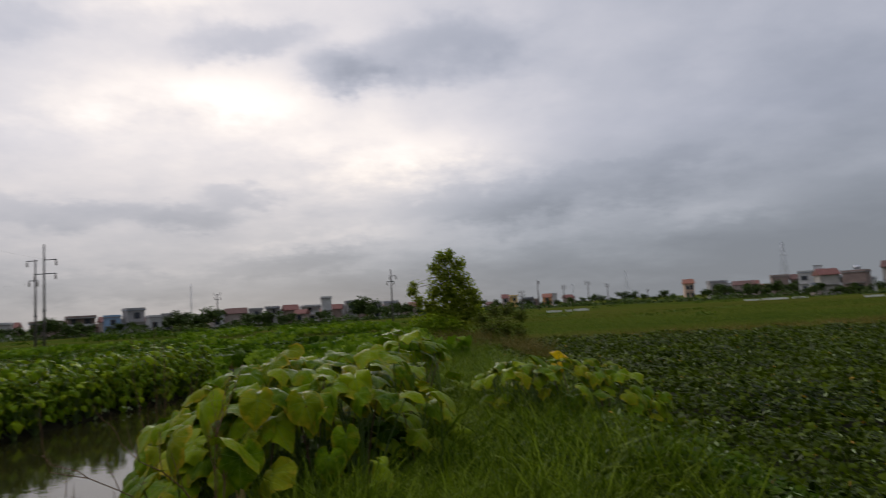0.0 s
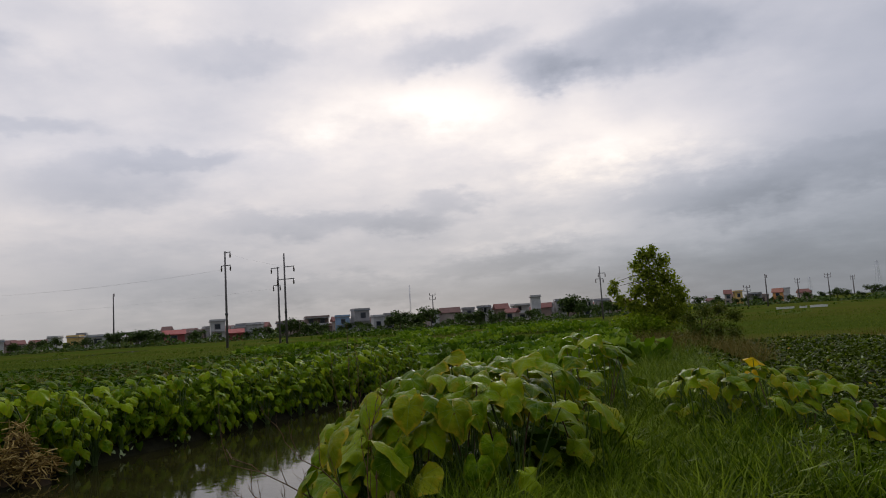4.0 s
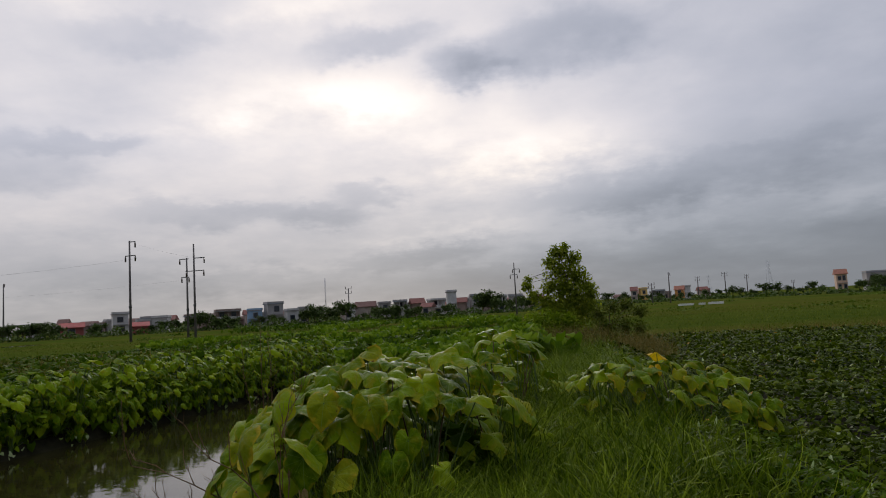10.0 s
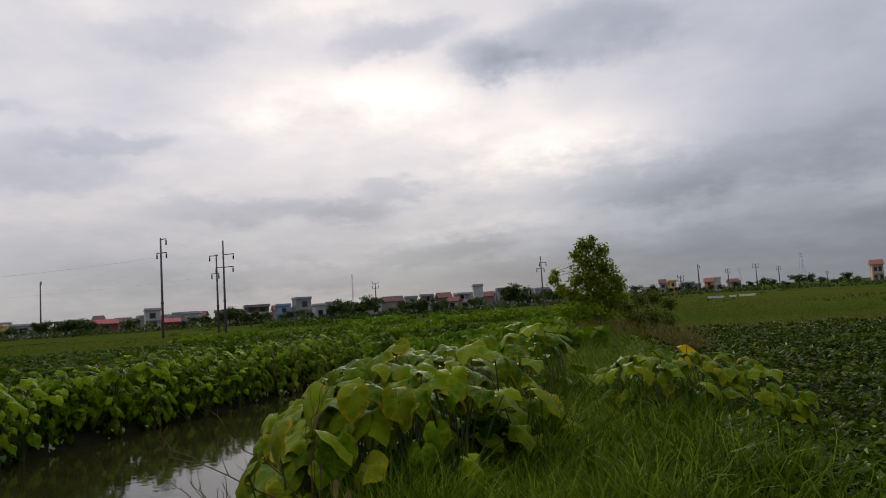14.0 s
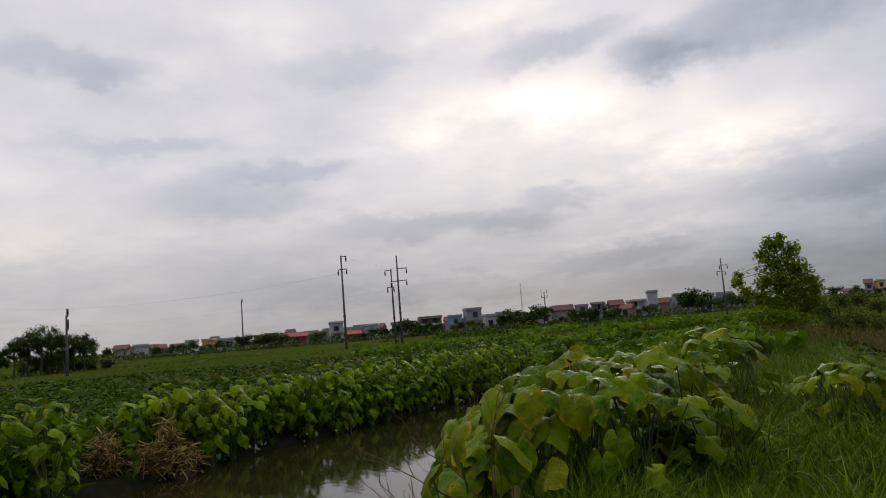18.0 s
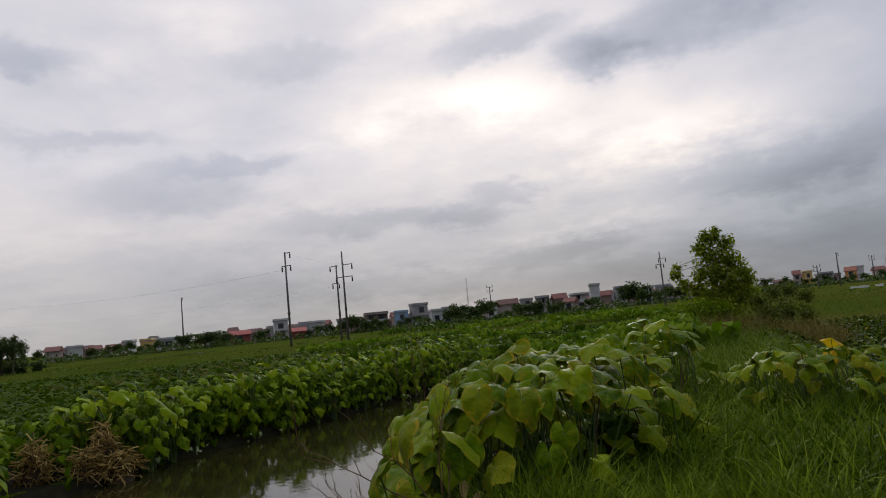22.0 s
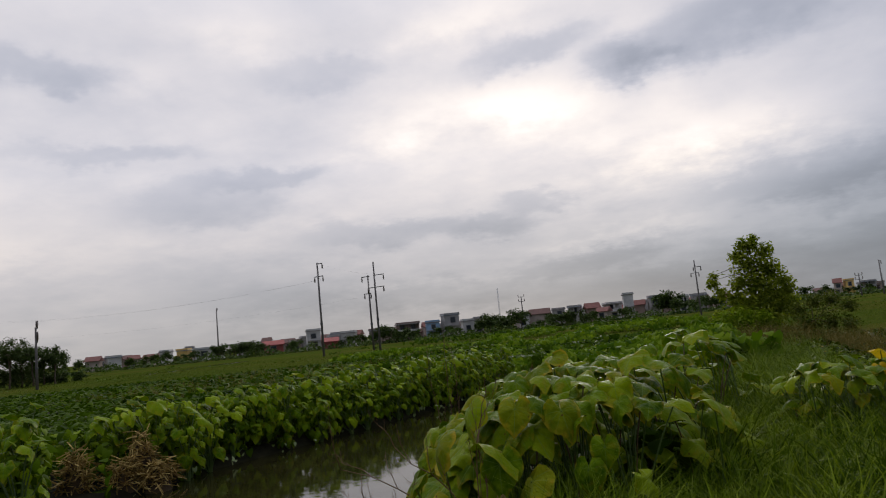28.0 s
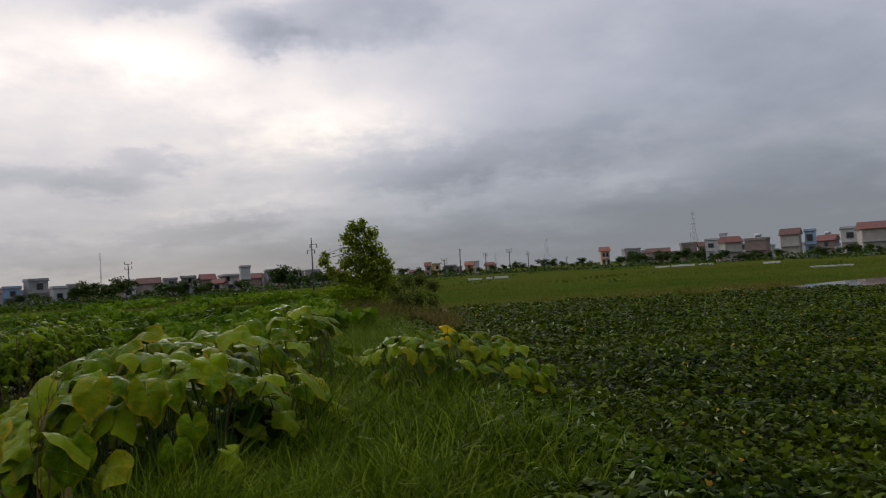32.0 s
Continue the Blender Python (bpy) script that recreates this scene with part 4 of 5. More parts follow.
grass_patch(7000, lambda y, n: -18 + 15 * R.random(n), 47, 64, 1.0, 0.45, 0.012, M_DRY, "strip of rusty dry weeds across the marsh", 0.5)
grass_patch(6000, lambda y, n: -15 + 13 * R.random(n), 29, 37, 1.0, 0.40, 0.010, M_DRY, "rusty brown weeds in the marshy field", 0.5)
grass_patch(9000, lambda y, n: -27 + 15 * R.random(n), 26, 42, 1.0, 0.50, 0.010, M_DRY, "rusty brown weeds behind the bank row", 0.5)
grass_patch(7000, lambda y, n: 8 + 24 * R.random(n), 24, 36, 1.0, 0.25, 0.012, M_DRY, "thin brown weeds along the crop edge", 0.6)


# ---- trees and bushes ----
def tree(name, base, height, crown, leaves, leaf_size, material, label, seed, trunk_r=0.07, limbs=9, bare=0.25):
    """Tapered trunk, limbs and a crown of single leaves; crown: list of (x, y, z, radius) clumps about the base."""
    rt = random.Random(seed)
    root = tagged(new(name), label, "tree" if "tree" in name else "bush")
    root.matrix_basis = Matrix.Translation(base)
    bm = bmesh.new()
    pts = [(0.03 * height * math.sin(i * 1.3 + seed), 0.03 * height * math.cos(i * 1.7 + seed), height * 0.92 * i / 6) for i in range(7)]
    pts[0] = (0, 0, -0.1)
    tube(bm, pts, [trunk_r * (1 - 0.13 * i) for i in range(7)], 7)
    part("trunk", bm, M_BARK, root)
    for i in range(limbs):
        c = crown[i % len(crown)]
        z0 = height * (bare + (0.85 - bare) * (i + 0.5) / limbs)
        z0 = min(z0, c[2] + c[3] * 0.2)
        k = z0 / (height * 0.92) * 6
        a = pts[min(6, int(k))]
        tip = (c[0] + rt.uniform(-0.5, 0.5) * c[3], c[1] + rt.uniform(-0.5, 0.5) * c[3], c[2] + rt.uniform(-0.2, 0.6) * c[3])
        mid = ((a[0] + tip[0]) / 2, (a[1] + tip[1]) / 2, (z0 + tip[2]) / 2 + 0.05 * height)
        bm = bmesh.new()
        tube(bm, [(a[0], a[1], z0), mid, tip], [trunk_r * 0.45, trunk_r * 0.28, trunk_r * 0.08], 5)
        part("limb", bm, M_BARK, root)
    rn = np.random.default_rng(seed)
    wts = np.array([c[3] ** 2 for c in crown])
    idx = rn.choice(len(crown), leaves, p=wts / wts.sum())
    cc = np.array(crown)[idx]
    d = rn.normal(size=(leaves, 3))
    d /= np.linalg.norm(d, axis=1)[:, None]
    r = cc[:, 3] * rn.random(leaves) ** 0.45
    # sprays: leaves gather along twigs, which leaves gaps between
    twig = rn.normal(size=(len(crown), 13, 3))
    twig /= np.linalg.norm(twig, axis=2)[:, :, None]
    d = 0.62 * d + 0.52 * twig[idx, rn.integers(0, 13, leaves)]
    pos = cc[:, :3] + d * r[:, None] * np.array([1, 1, 0.95])
    mats = turns(rn.random(leaves) * 6.28, rn.normal(-0.3, 0.6, leaves), rn.normal(0, 0.5, leaves), np.stack([leaf_size * 0.45 * (0.7 + 0.6 * rn.random(leaves))] + [leaf_size * (0.7 + 0.6 * rn.random(leaves))] * 2, -1))
    ob = scatter("crown", LONG_LEAF, pos, mats, material, "", "", "", False)
    for key in ("label", "category", "kind"):
        if key in ob:
            del ob[key]
    ob.parent = root
    return root


CROWN = [(0.0, 0, 3.75, 0.36), (-0.5, 0.1, 3.45, 0.34), (0.45, 0, 3.42, 0.38), (-0.2, 0, 3.0, 0.52), (0.5, 0.1, 2.8, 0.5), (0.9, 0, 2.35, 0.4), (1.1, 0, 1.95, 0.3), (0.1, -0.1, 2.3, 0.62), (-0.5, 0, 2.35, 0.4), (0.5, -0.1, 1.85, 0.6), (-1.45, 0, 2.75, 0.2), (-1.5, 0, 2.4, 0.28), (-1.25, 0, 2.05, 0.3), (-0.85, 0, 1.75, 0.42), (-0.2, -0.1, 1.55, 0.6), (0.75, 0, 1.4, 0.55), (-0.9, 0, 1.2, 0.5), (-1.35, -0.1, 1.05, 0.4), (0.0, -0.2, 0.9, 0.75), (0.15, 0.1, 4.05, 0.18), (-0.35, 0, 3.85, 0.2)]
tree("tree", (4.72, 27.7, -0.1), 4.2, [(x, y, z, r * 1.22) for x, y, z, r in CROWN], 9500, 0.17, M_TREE, "young leafy green tree beside the dyke path", 3, 0.06, 14)
tree("bush", (3.9, 26.6, -0.1), 1.3, [(-0.6, 0, 1.0, 0.55), (0.1, 0, 1.15, 0.55), (0.7, -0.1, 1.0, 0.5), (-0.1, -0.3, 0.6, 0.7), (0.9, 0, 0.6, 0.5), (-1.0, 0, 0.5, 0.5)], 2600, 0.16, M_SHRUB, "bright green leafy shrub at the tree's foot", 5, 0.03, 6, 0.15)
tree("bush", (6.2, 26.8, -0.2), 1.6, [(-0.4, 0, 1.3, 0.42), (0.2, 0, 1.5, 0.42), (0.75, 0.2, 1.55, 0.45), (1.2, 0, 1.25, 0.42), (-0.2, -0.1, 0.75, 0.55), (0.6, -0.2, 0.75, 0.6), (1.2, 0, 0.6, 0.42)], 4600, 0.10, M_BUSH, "dark green dense bush in dry grass", 8, 0.04, 7, 0.15)


# ---- single taro leaves that stand out at the clump's front ----
def lone_taro(at, heading, droop, lean, size, blades, k, label, foot=None):
    root = tagged(new("taro_plant"), label, "plant", "taro clump by the ditch")
    gx, gy = foot or (at[0], at[1] + 0.28)
    gz = float(land(gx, gy)) - 0.03
    root.matrix_basis = Matrix.Translation((gx, gy, gz))
    top = Vector((at[0] - gx, at[1] - gy, at[2] - gz))
    mesh_part("stalk", stalk_mesh((0, 0, 0), top, (0.05, 0.1), 0.011, 0.005, M_STALK), root)
    mesh_part("leaf", blades[k % len(blades)], root, leaf_matrix(top, heading, droop, lean, size * 0.88))
    return root


S = math.pi
YEL = "large taro leaf yellowing and browned along its rim"
GRN = "large hanging heart-shaped green taro leaf"
lone_taro((-0.89, 4.90, 1.04), S + 0.15, 1.05, -0.25, 0.33, LEAF_OLD, 0, YEL)
lone_taro((-0.57, 4.93, 1.00), S - 0.6, 0.95, 0.3, 0.36, LEAF_OLD, 1, "large green taro leaf eaten by brown holes")
lone_taro((-0.30, 4.87, 0.75), S - 0.05, 1.30, 0.0, 0.27, LEAF_A, 0, "small heart-shaped bright green taro leaf")
lone_taro((-1.02, 4.66, 0.82), S / 2 + 0.3, 0.35, -0.45, 0.40, LEAF_A, 1, GRN)
lone_taro((-0.74, 5.08, 1.08), S / 2 + 0.5, 0.40, -0.30, 0.40, LEAF_A, 2, GRN)
lone_taro((-0.98, 4.60, 0.72), S + 0.1, 1.25, 0.0, 0.38, LEAF_BANK, 0, "dark green taro leaf low in the clump")
lone_taro((-0.20, 5.30, 1.10), S - 0.2, 0.9, 0.2, 0.34, LEAF_A, 3, GRN)
lone_taro((-0.46, 5.12, 0.98), S - 0.7, 0.8, 0.1, 0.32, LEAF_A, 4, GRN)
lone_taro((0.16, 5.90, 1.22), S / 2 + 0.5, 0.35, -0.2, 0.36, LEAF_A, 5, GRN)
lone_taro((-0.05, 6.00, 1.27), S + 0.6, 0.5, 0.1, 0.36, LEAF_A, 0, GRN)
lone_taro((-0.42, 4.80, 0.62), S + 0.1, 1.2, 0.0, 0.30, LEAF_BANK, 2, "dark green taro leaf low in the clump")
lone_taro((-1.27, 5.02, 1.03), S + 0.6, 1.0, 0.35, 0.40, LEAF_A, 2, GRN)
lone_taro((-1.42, 4.70, 0.86), S + 0.8, 1.0, 0.4, 0.38, LEAF_OLD, 2, YEL)
lone_taro((-1.53, 4.45, 0.66), S + 0.9, 0.9, 0.3, 0.36, LEAF_A, 5, GRN)
lone_taro((-0.75, 6.30, 1.30), S + 0.9, 0.45, 0.1, 0.36, LEAF_OLD, 3, YEL)
lone_taro((-0.86, 5.90, 1.22), S + 0.4, 0.6, 0.2, 0.36, LEAF_OLD, 0, YEL)
lone_taro((0.50, 5.58, 0.92), S / 2 + 0.2, 0.5, -0.1, 0.32, LEAF_A, 1, GRN)
lone_taro((-0.05, 4.80, 0.55), S / 2 + 0.6, 0.9, 0.0, 0.26, LEAF_A, 3, GRN)
lone_taro((2.57, 8.53, 0.95), S / 2 + 0.2, 0.35, -0.25, 0.34, LEAF_GOLD, 0, "golden-yellow dying taro leaf atop the clump", (2.6, 8.7))
lone_taro((2.50, 8.40, 0.78), S, 1.1, 0.1, 0.22, LEAF_GOLD, 1, "small golden-yellow dying taro leaf", (2.6, 8.7))
lone_taro((2.17, 8.25, 0.94), S / 2 + 0.5, 0.4, -0.2, 0.33, LEAF_A, 1, GRN, (2.2, 8.5))
lone_taro((2.55, 7.6, 0.60), S / 2 + 0.6, 0.6, -0.2, 0.33, LEAF_A, 2, GRN, (2.5, 7.9))
lone_taro((1.71, 8.03, 0.80), S + 0.9, 0.8, 0.3, 0.30, LEAF_A, 3, GRN, (1.8, 8.4))
# a plant close by the standing point, whose leaf tops just show
lone_taro((-1.50, 2.64, 0.93), S / 2 + 0.1, 0.15, -0.2, 0.40, LEAF_OLD, 1, "yellowish taro leaf close beside the path", (-1.55, 3.01))
lone_taro((-1.25, 2.60, 0.86), S / 2 + 0.5, -0.1, -0.3, 0.20, LEAF_A, 2, "young green taro leaf close beside the path", (-1.4, 2.8))


# withered brown leaves hanging at the clump's foot by the ditch
def withered_taro(at, heading, size, width, k, foot):
    root = tagged(new("withered_taro"), "withered brown taro leaf hanging on its stalk", "plant", "withered taro leaves")
    gz = float(land(*foot)) - 0.03
    root.matrix_basis = Matrix.Translation((*foot, gz))
    top = Vector((at[0] - foot[0], at[1] - foot[1], at[2] - gz))
    mesh_part("stalk", stalk_mesh((0, 0, 0), top, (0.08, 0.04), 0.011, 0.005, M_TWIG), root)
    mesh_part("leaf", LEAF_DEAD[k % len(LEAF_DEAD)], root, leaf_matrix(top, heading, 1.45, 0.2, size, width))
    return root


LEAF_DEAD = [taro_leaf_mesh("taro_blade", M_DEADLEAF, 70 + i, 1.6, 0.16) for i in range(3)]
for i, (wx, wy, wz, wh, ws, ww) in enumerate(((-0.98, 4.46, 0.46, 3.0, 0.26, 0.24), (-0.92, 4.50, 0.38, 3.6, 0.24, 0.22), (-1.04, 4.44, 0.32, 2.6, 0.22, 0.26))):
    withered_taro((wx, wy, wz), wh, ws, ww, i, (wx + 0.05, wy + 0.12))

# ---- dead weed stalks leaning over the water ----
def dead_weed(base, stems, seed, label):
    rt = random.Random(seed)
    root = tagged(new("dead_weed"), label, "weed")
    root.matrix_basis = Matrix.Translation(base)

    def grow(start, heading, rise, length, r, depth):
        pts, p, h, e = [Vector(start)], Vector(start), heading, rise
        for _ in range(5):
            p = p + Vector((math.sin(h) * math.cos(e), math.cos(h) * math.cos(e), math.sin(e))) * length / 5
            pts.append(p.copy())
            h += rt.uniform(-0.5, 0.5)
            e += rt.uniform(-0.3, 0.3)
        bm = bmesh.new()
        tube(bm, pts, [r * (1 - 0.14 * i) for i in range(6)], 5)
        part("stem" if depth == 0 else "twig", bm, M_TWIG, root)
        if depth < 2:
            for i in (2, 3, 4, 5)[: 4 - depth]:
                grow(pts[i], h + rt.uniform(-1.2, 1.2), min(1.4, e + rt.uniform(0.1, 0.8)), length * rt.uniform(0.22, 0.42), r * 0.5, depth + 1)

    for heading, rise, length in stems:
        grow((0, 0, 0), heading, rise, length, 0.007, 0)
    return root


dead_weed((-1.08, 4.42, 0.02), [(0.3, 1.5, 1.0), (-0.6, 1.3, 1.05)], 4, "upright bare brown dead weed stalks")
dead_weed((-1.12, 4.46, 0.34), [(-1.35, 0.42, 1.05), (-1.2, 0.8, 0.8)], 9, "bare brown weed branch leaning over the water")
dead_weed((-1.40, 4.35, 0.26), [(-1.6, 0.18, 0.75), (-1.0, 0.7, 0.6)], 12, "thin dead branch low over the ditch water")
dead_weed((-1.7, 5.0, -0.1), [(-0.9, 0.9, 0.8), (-1.5, 0.7, 0.7)], 15, "tangled bare brown weed by the ditch edge")
dead_weed((-2.6, 9.5, -0.4), [(0.5, 1.3, 1.5), (-0.7, 1.2, 1.4), (0.0, 1.45, 1.6), (1.5, 1.2, 1.3)], 21, "dry brown reeds at the ditch edge")


# ---- straw heaps on the far bank ----
def straw_heap(cx, cy, wide, tall, count, seed):
    """A slumped mound of cut stalks, lying crosswise over a dark brown core."""
    rn = np.random.default_rng(seed)
    stick = ([(-0.5, 0, -0.5), (0.5, 0, -0.5), (0, 0, 0.6), (-0.4, 0.5, -0.2), (0.6, 0.5, -0.2), (0.1, 0.5, 0.9), (-0.5, 1, -0.5), (0.5, 1, -0.5), (0, 1, 0.4)],
             [(0, 1, 4, 3), (1, 2, 5, 4), (2, 0, 3, 5), (3, 4, 7, 6), (4, 5, 8, 7), (5, 3, 6, 8)])
    a, q = rn.random(count) * 6.28, rn.random(count) ** 0.5
    x, y = cx + q * np.cos(a) * wide * (0.42 + 0.16 * np.sin(3 * a + seed)), cy + q * np.sin(a) * wide * (0.42 + 0.16 * np.sin(2 * a + seed))
    z = -0.60 + tall * np.sqrt(np.maximum(0.0, 1 - q * q)) * (0.55 + 0.45 * rn.random(count)) + 0.10 * rn.random(count)
    size = np.stack([0.009 + 0.014 * rn.random(count), 0.08 + 0.20 * rn.random(count), 0.008 + 0.010 * rn.random(count)], -1)
    mats = turns(rn.random(count) * 6.28, rn.normal(-0.2, 0.55, count), rn.random(count), size)
    scatter("straw_heap", stick, np.stack([x, y, z], -1), mats, M_STRAW, "heap of cut tan straw dumped on the ditch bank", "straw", "stuff", False)
    # dark brown core that fills the mound beneath the loose stalks
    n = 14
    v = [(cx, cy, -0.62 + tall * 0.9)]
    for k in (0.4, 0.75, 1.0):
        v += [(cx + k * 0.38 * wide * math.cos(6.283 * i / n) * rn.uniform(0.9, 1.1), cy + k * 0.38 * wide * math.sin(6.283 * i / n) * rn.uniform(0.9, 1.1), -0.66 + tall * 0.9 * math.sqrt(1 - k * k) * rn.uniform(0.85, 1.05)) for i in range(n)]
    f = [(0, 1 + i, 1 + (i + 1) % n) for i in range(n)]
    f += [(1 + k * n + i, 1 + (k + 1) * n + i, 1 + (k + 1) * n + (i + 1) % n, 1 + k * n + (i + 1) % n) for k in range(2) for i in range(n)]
    tagged(new("straw_core", mesh_from("straw_core", v, f, M_STRAW_CORE, True)), "dark brown core of the straw heap", "straw", kind="stuff")


HEAPS = [(-8.55, 10.42, 0.62, 0.95, 420), (-8.62, 10.05, 0.70, 0.55, 360), (-8.18, 10.35, 0.60, 0.48, 300), (-9.12, 9.50, 0.55, 0.84, 420)]
for i, (hx, hy, hw, ht, hn) in enumerate(HEAPS):
    straw_heap(hx, hy, hw, ht, hn, 60 + i)

# pale withered leaves caught at the water's edge
RW = np.random.default_rng(91)
wy = 9.0 + 11.0 * RW.random(26)
wx = ditch_far(wy) + 0.12 + 0.12 * RW.random(26)
scatter("withered_leaves", UNDER, np.stack([wx, wy, -0.56 + 0.16 * RW.random(26)], -1), turns(RW.random(26) * 6.28, RW.normal(-1.0, 0.5, 26), RW.normal(0, 0.5, 26), 0.05 + 0.06 * RW.random(26)), M_PALE, "pale withered leaves caught at the water's edge", "leaves")


# ---- utility poles and cables ----
def utility_pole(x, y, height, arms, label, lean=0.0, r=0.17, face=0.0, sleeve=True):
    """arms: (height below the top, reach to one side, reach to the other, insulators hang)."""
    root = tagged(new("utility_pole"), label, "pole", "power line poles")
    root.matrix_basis = pose(x, y, float(land(x, y)) - 0.05, 0, lean, face)
    bm = bmesh.new()
    tube(bm, [(0, 0, 0), (0, 0, height * 0.5), (0, 0, height)], [r, r * 0.82, r * 0.6], 8)
    part("shaft", bm, M_POLE, root)
    if sleeve:
        bm = bmesh.new()
        tube(bm, [(0, 0, height * 0.34), (0, 0, height * 0.36)], [r * 1.15, r * 1.15], 8)
        part("joint_band", bm, M_STEEL, root)
    for drop, left, right, hang in arms:
        z = height - drop
        bm = bmesh.new()
        box(bm, (right - left) / 2, 0.12, z, left + right, 0.09, 0.11, bevel=0.015)
        part("crossarm", bm, M_STEEL, root)
        for s in ([-left] if left > 0.2 else []) + ([right] if right > 0.2 else []):
            bm = bmesh.new()
            sgn = -1 if hang else 1
            tube(bm, [(s * 0.94, 0.12, z + sgn * 0.05), (s * 0.94, 0.12, z + sgn * 0.3), (s * 0.94, 0.12, z + sgn * 0.75)], [0.05, 0.10, 0.09], 6)
            part("insulator", bm, M_INSUL, root)
    return root


CON = "tall slim dark concrete power pole in the field"
utility_pole(-40.1, 85.0, 12.8, [(0.15, 0.15, 0.85, True), (1.9, 0.85, 0.85, True)], CON, face=-20)
utility_pole(-33.8, 89.85, 12.5, [(1.9, 0.15, 1.6, True), (3.6, 1.4, 1.5, True)], CON, face=-16)
utility_pole(-36.45, 94.2, 11.1, [(0.15, 1.3, 0.2, True), (2.7, 1.0, 0.25, True)], CON, face=-16)
utility_pole(13.0, 134.4, 10.3, [(1.3, 0.3, 1.1, True), (2.4, 0.9, 0.6, True)], CON, face=4)
utility_pole(-99.3, 150.3, 12.4, [(0.2, 0.25, 0.25, False)], "plain grey steel pole by the village", r=0.2, face=-30, sleeve=False)
utility_pole(-58.3, 56.4, 6.35, [(0.1, 0.45, 0.45, False), (1.2, 0.45, 0.45, False), (1.5, 0.4, 0.4, False)], "short brown power pole before the tree group", r=0.15, face=-40)
utility_pole(-29.5, 197.8, 9.4, [(0.2, 0.9, 0.9, False), (1.5, 0.9, 0.9, False)], "double-armed power pole by the village", r=0.2)
for heading, dist, tip, arm in ((16.5, 210, 0.0189, 0.9), (17.85, 200, 0.0325, 0.0), (20.0, 290, 0.0238, 0.9), (22.0, 320, 0.0275, 1.3), (23.55, 330, 0.0226, 0.9), (26.7, 480, 0.0112, 1.0)):
    a = radians(heading)
    utility_pole(dist * math.sin(a), dist * math.cos(a), 2.1 + dist * tip, [(0.6, arm, arm, False), (1.7, arm, arm, False)] if arm else [(0.3, 0.1, 0.5, True)], "thin distant power pole on the plain", r=0.15 + 0.0003 * dist, sleeve=False)


def cable(a, b, sag, r, label):
    bm = bmesh.new()
    pts = []
    for i in range(25):
        s = i / 24
        p = Vector(a).lerp(Vector(b), s)
        p.z -= sag * 4 * s * (1 - s)
        pts.append(p)
    tube(bm, pts, [r] * 25, 4, False)
    return tagged(part("overhead_cable", bm, M_WIRE), label, "cable", "overhead power cables")


WIRE = "thin sagging overhead power cable"
cable((-39.5, 85.1, 10.0), (-130.0, 92.0, 13.5), 2.6, 0.004, WIRE)
cable((-40.8, 84.9, 9.9), (-131.5, 90.0, 13.5), 2.7, 0.004, WIRE)
cable((-37.6, 94.3, 7.5), (-135.0, 104.0, 9.0), 1.6, 0.004, WIRE)
cable((-40.0, 85.0, 12.2), (-32.4, 89.6, 10.0), 0.3, 0.004, WIRE)


def pylon(x, y, height, base, label):
    root = tagged(new("lattice_pylon"), label, "pylon", "distant pylons")
    root.matrix_basis = pose(x, y, -0.4, 0, 0, 20)
    t = 0.0048 * height
    corner = [(-1, -1), (1, -1), (1, 1), (-1, 1)]
    for cx, cy in corner:
        bm = bmesh.new()
        tube(bm, [(cx * base, cy * base, 0), (cx * base * 0.35, cy * base * 0.35, height * 0.6), (cx * base * 0.12, cy * base * 0.12, height)], [t, t * 0.8, t * 0.6], 4)
        part("leg", bm, M_PYLON, root)
    for i in range(9):
        z0, z1 = height * i / 9, height * (i + 1) / 9
        w0, w1 = (base * (1 - 0.65 * min(1, z / (height * 0.6))) * (1 if z < height * 0.6 else 1 - 0.6 * (z / height - 0.6) / 0.4) for z in (z0, z1))
        for a, b in (((-w0, -w0, z0), (w1, -w1, z1)), ((w0, -w0, z0), (-w1, -w1, z1))):
            bm = bmesh.new()
            tube(bm, [a, b], [t * 0.5, t * 0.5], 3)
            part("brace", bm, M_PYLON, root)
    for k, z in enumerate((0.72, 0.83, 0.94)):
        bm = bmesh.new()
        reach = height * (0.16, 0.13, 0.10)[k]
        tube(bm, [(-reach, 0, height * z), (0, 0, height * (z + 0.02)), (reach, 0, height * z)], [t * 0.3, t * 0.8, t * 0.3], 4)
        part("crossarm", bm, M_PYLON, root)
    return root


pylon(297, 634, 29.5, 3.0, "hazy steel lattice pylon on the horizon")
pylon(419, 561, 46.0, 4.0, "tall hazy steel lattice pylon behind the houses")
pylon(243, 640, 19.0, 2.4, "hazy steel lattice pylon on the horizon")


def mast(x, y, height):
    root = tagged(new("radio_mast"), "thin lattice radio mast above the village", "mast")
    root.matrix_basis = pose(x, y, -0.4)
    for k in range(3):
        a = 2.09 * k
        bm = bmesh.new()
        tube(bm, [(0.3 * math.cos(a), 0.3 * math.sin(a), 0), (0.22 * math.cos(a), 0.22 * math.sin(a), height)], [0.07, 0.06], 4)
        part("leg", bm, M_PYLON, root)
    for i in range(10):
        bm = bmesh.new()
        box(bm, 0, 0, height * (i + 0.7) / 10.2, 0.5, 0.4, 0.10)
        part("rung", bm, M_PYLON, root)
    return root


mast(-61.3, 334.4, 19.9)

# ---- low whitewashed walls at the far edge of the meadow ----
M_WHITEWASH = plain("whitewashed_concrete", (0.74, 0.73, 0.71), 0.8, var=0.12, scale=0.8)


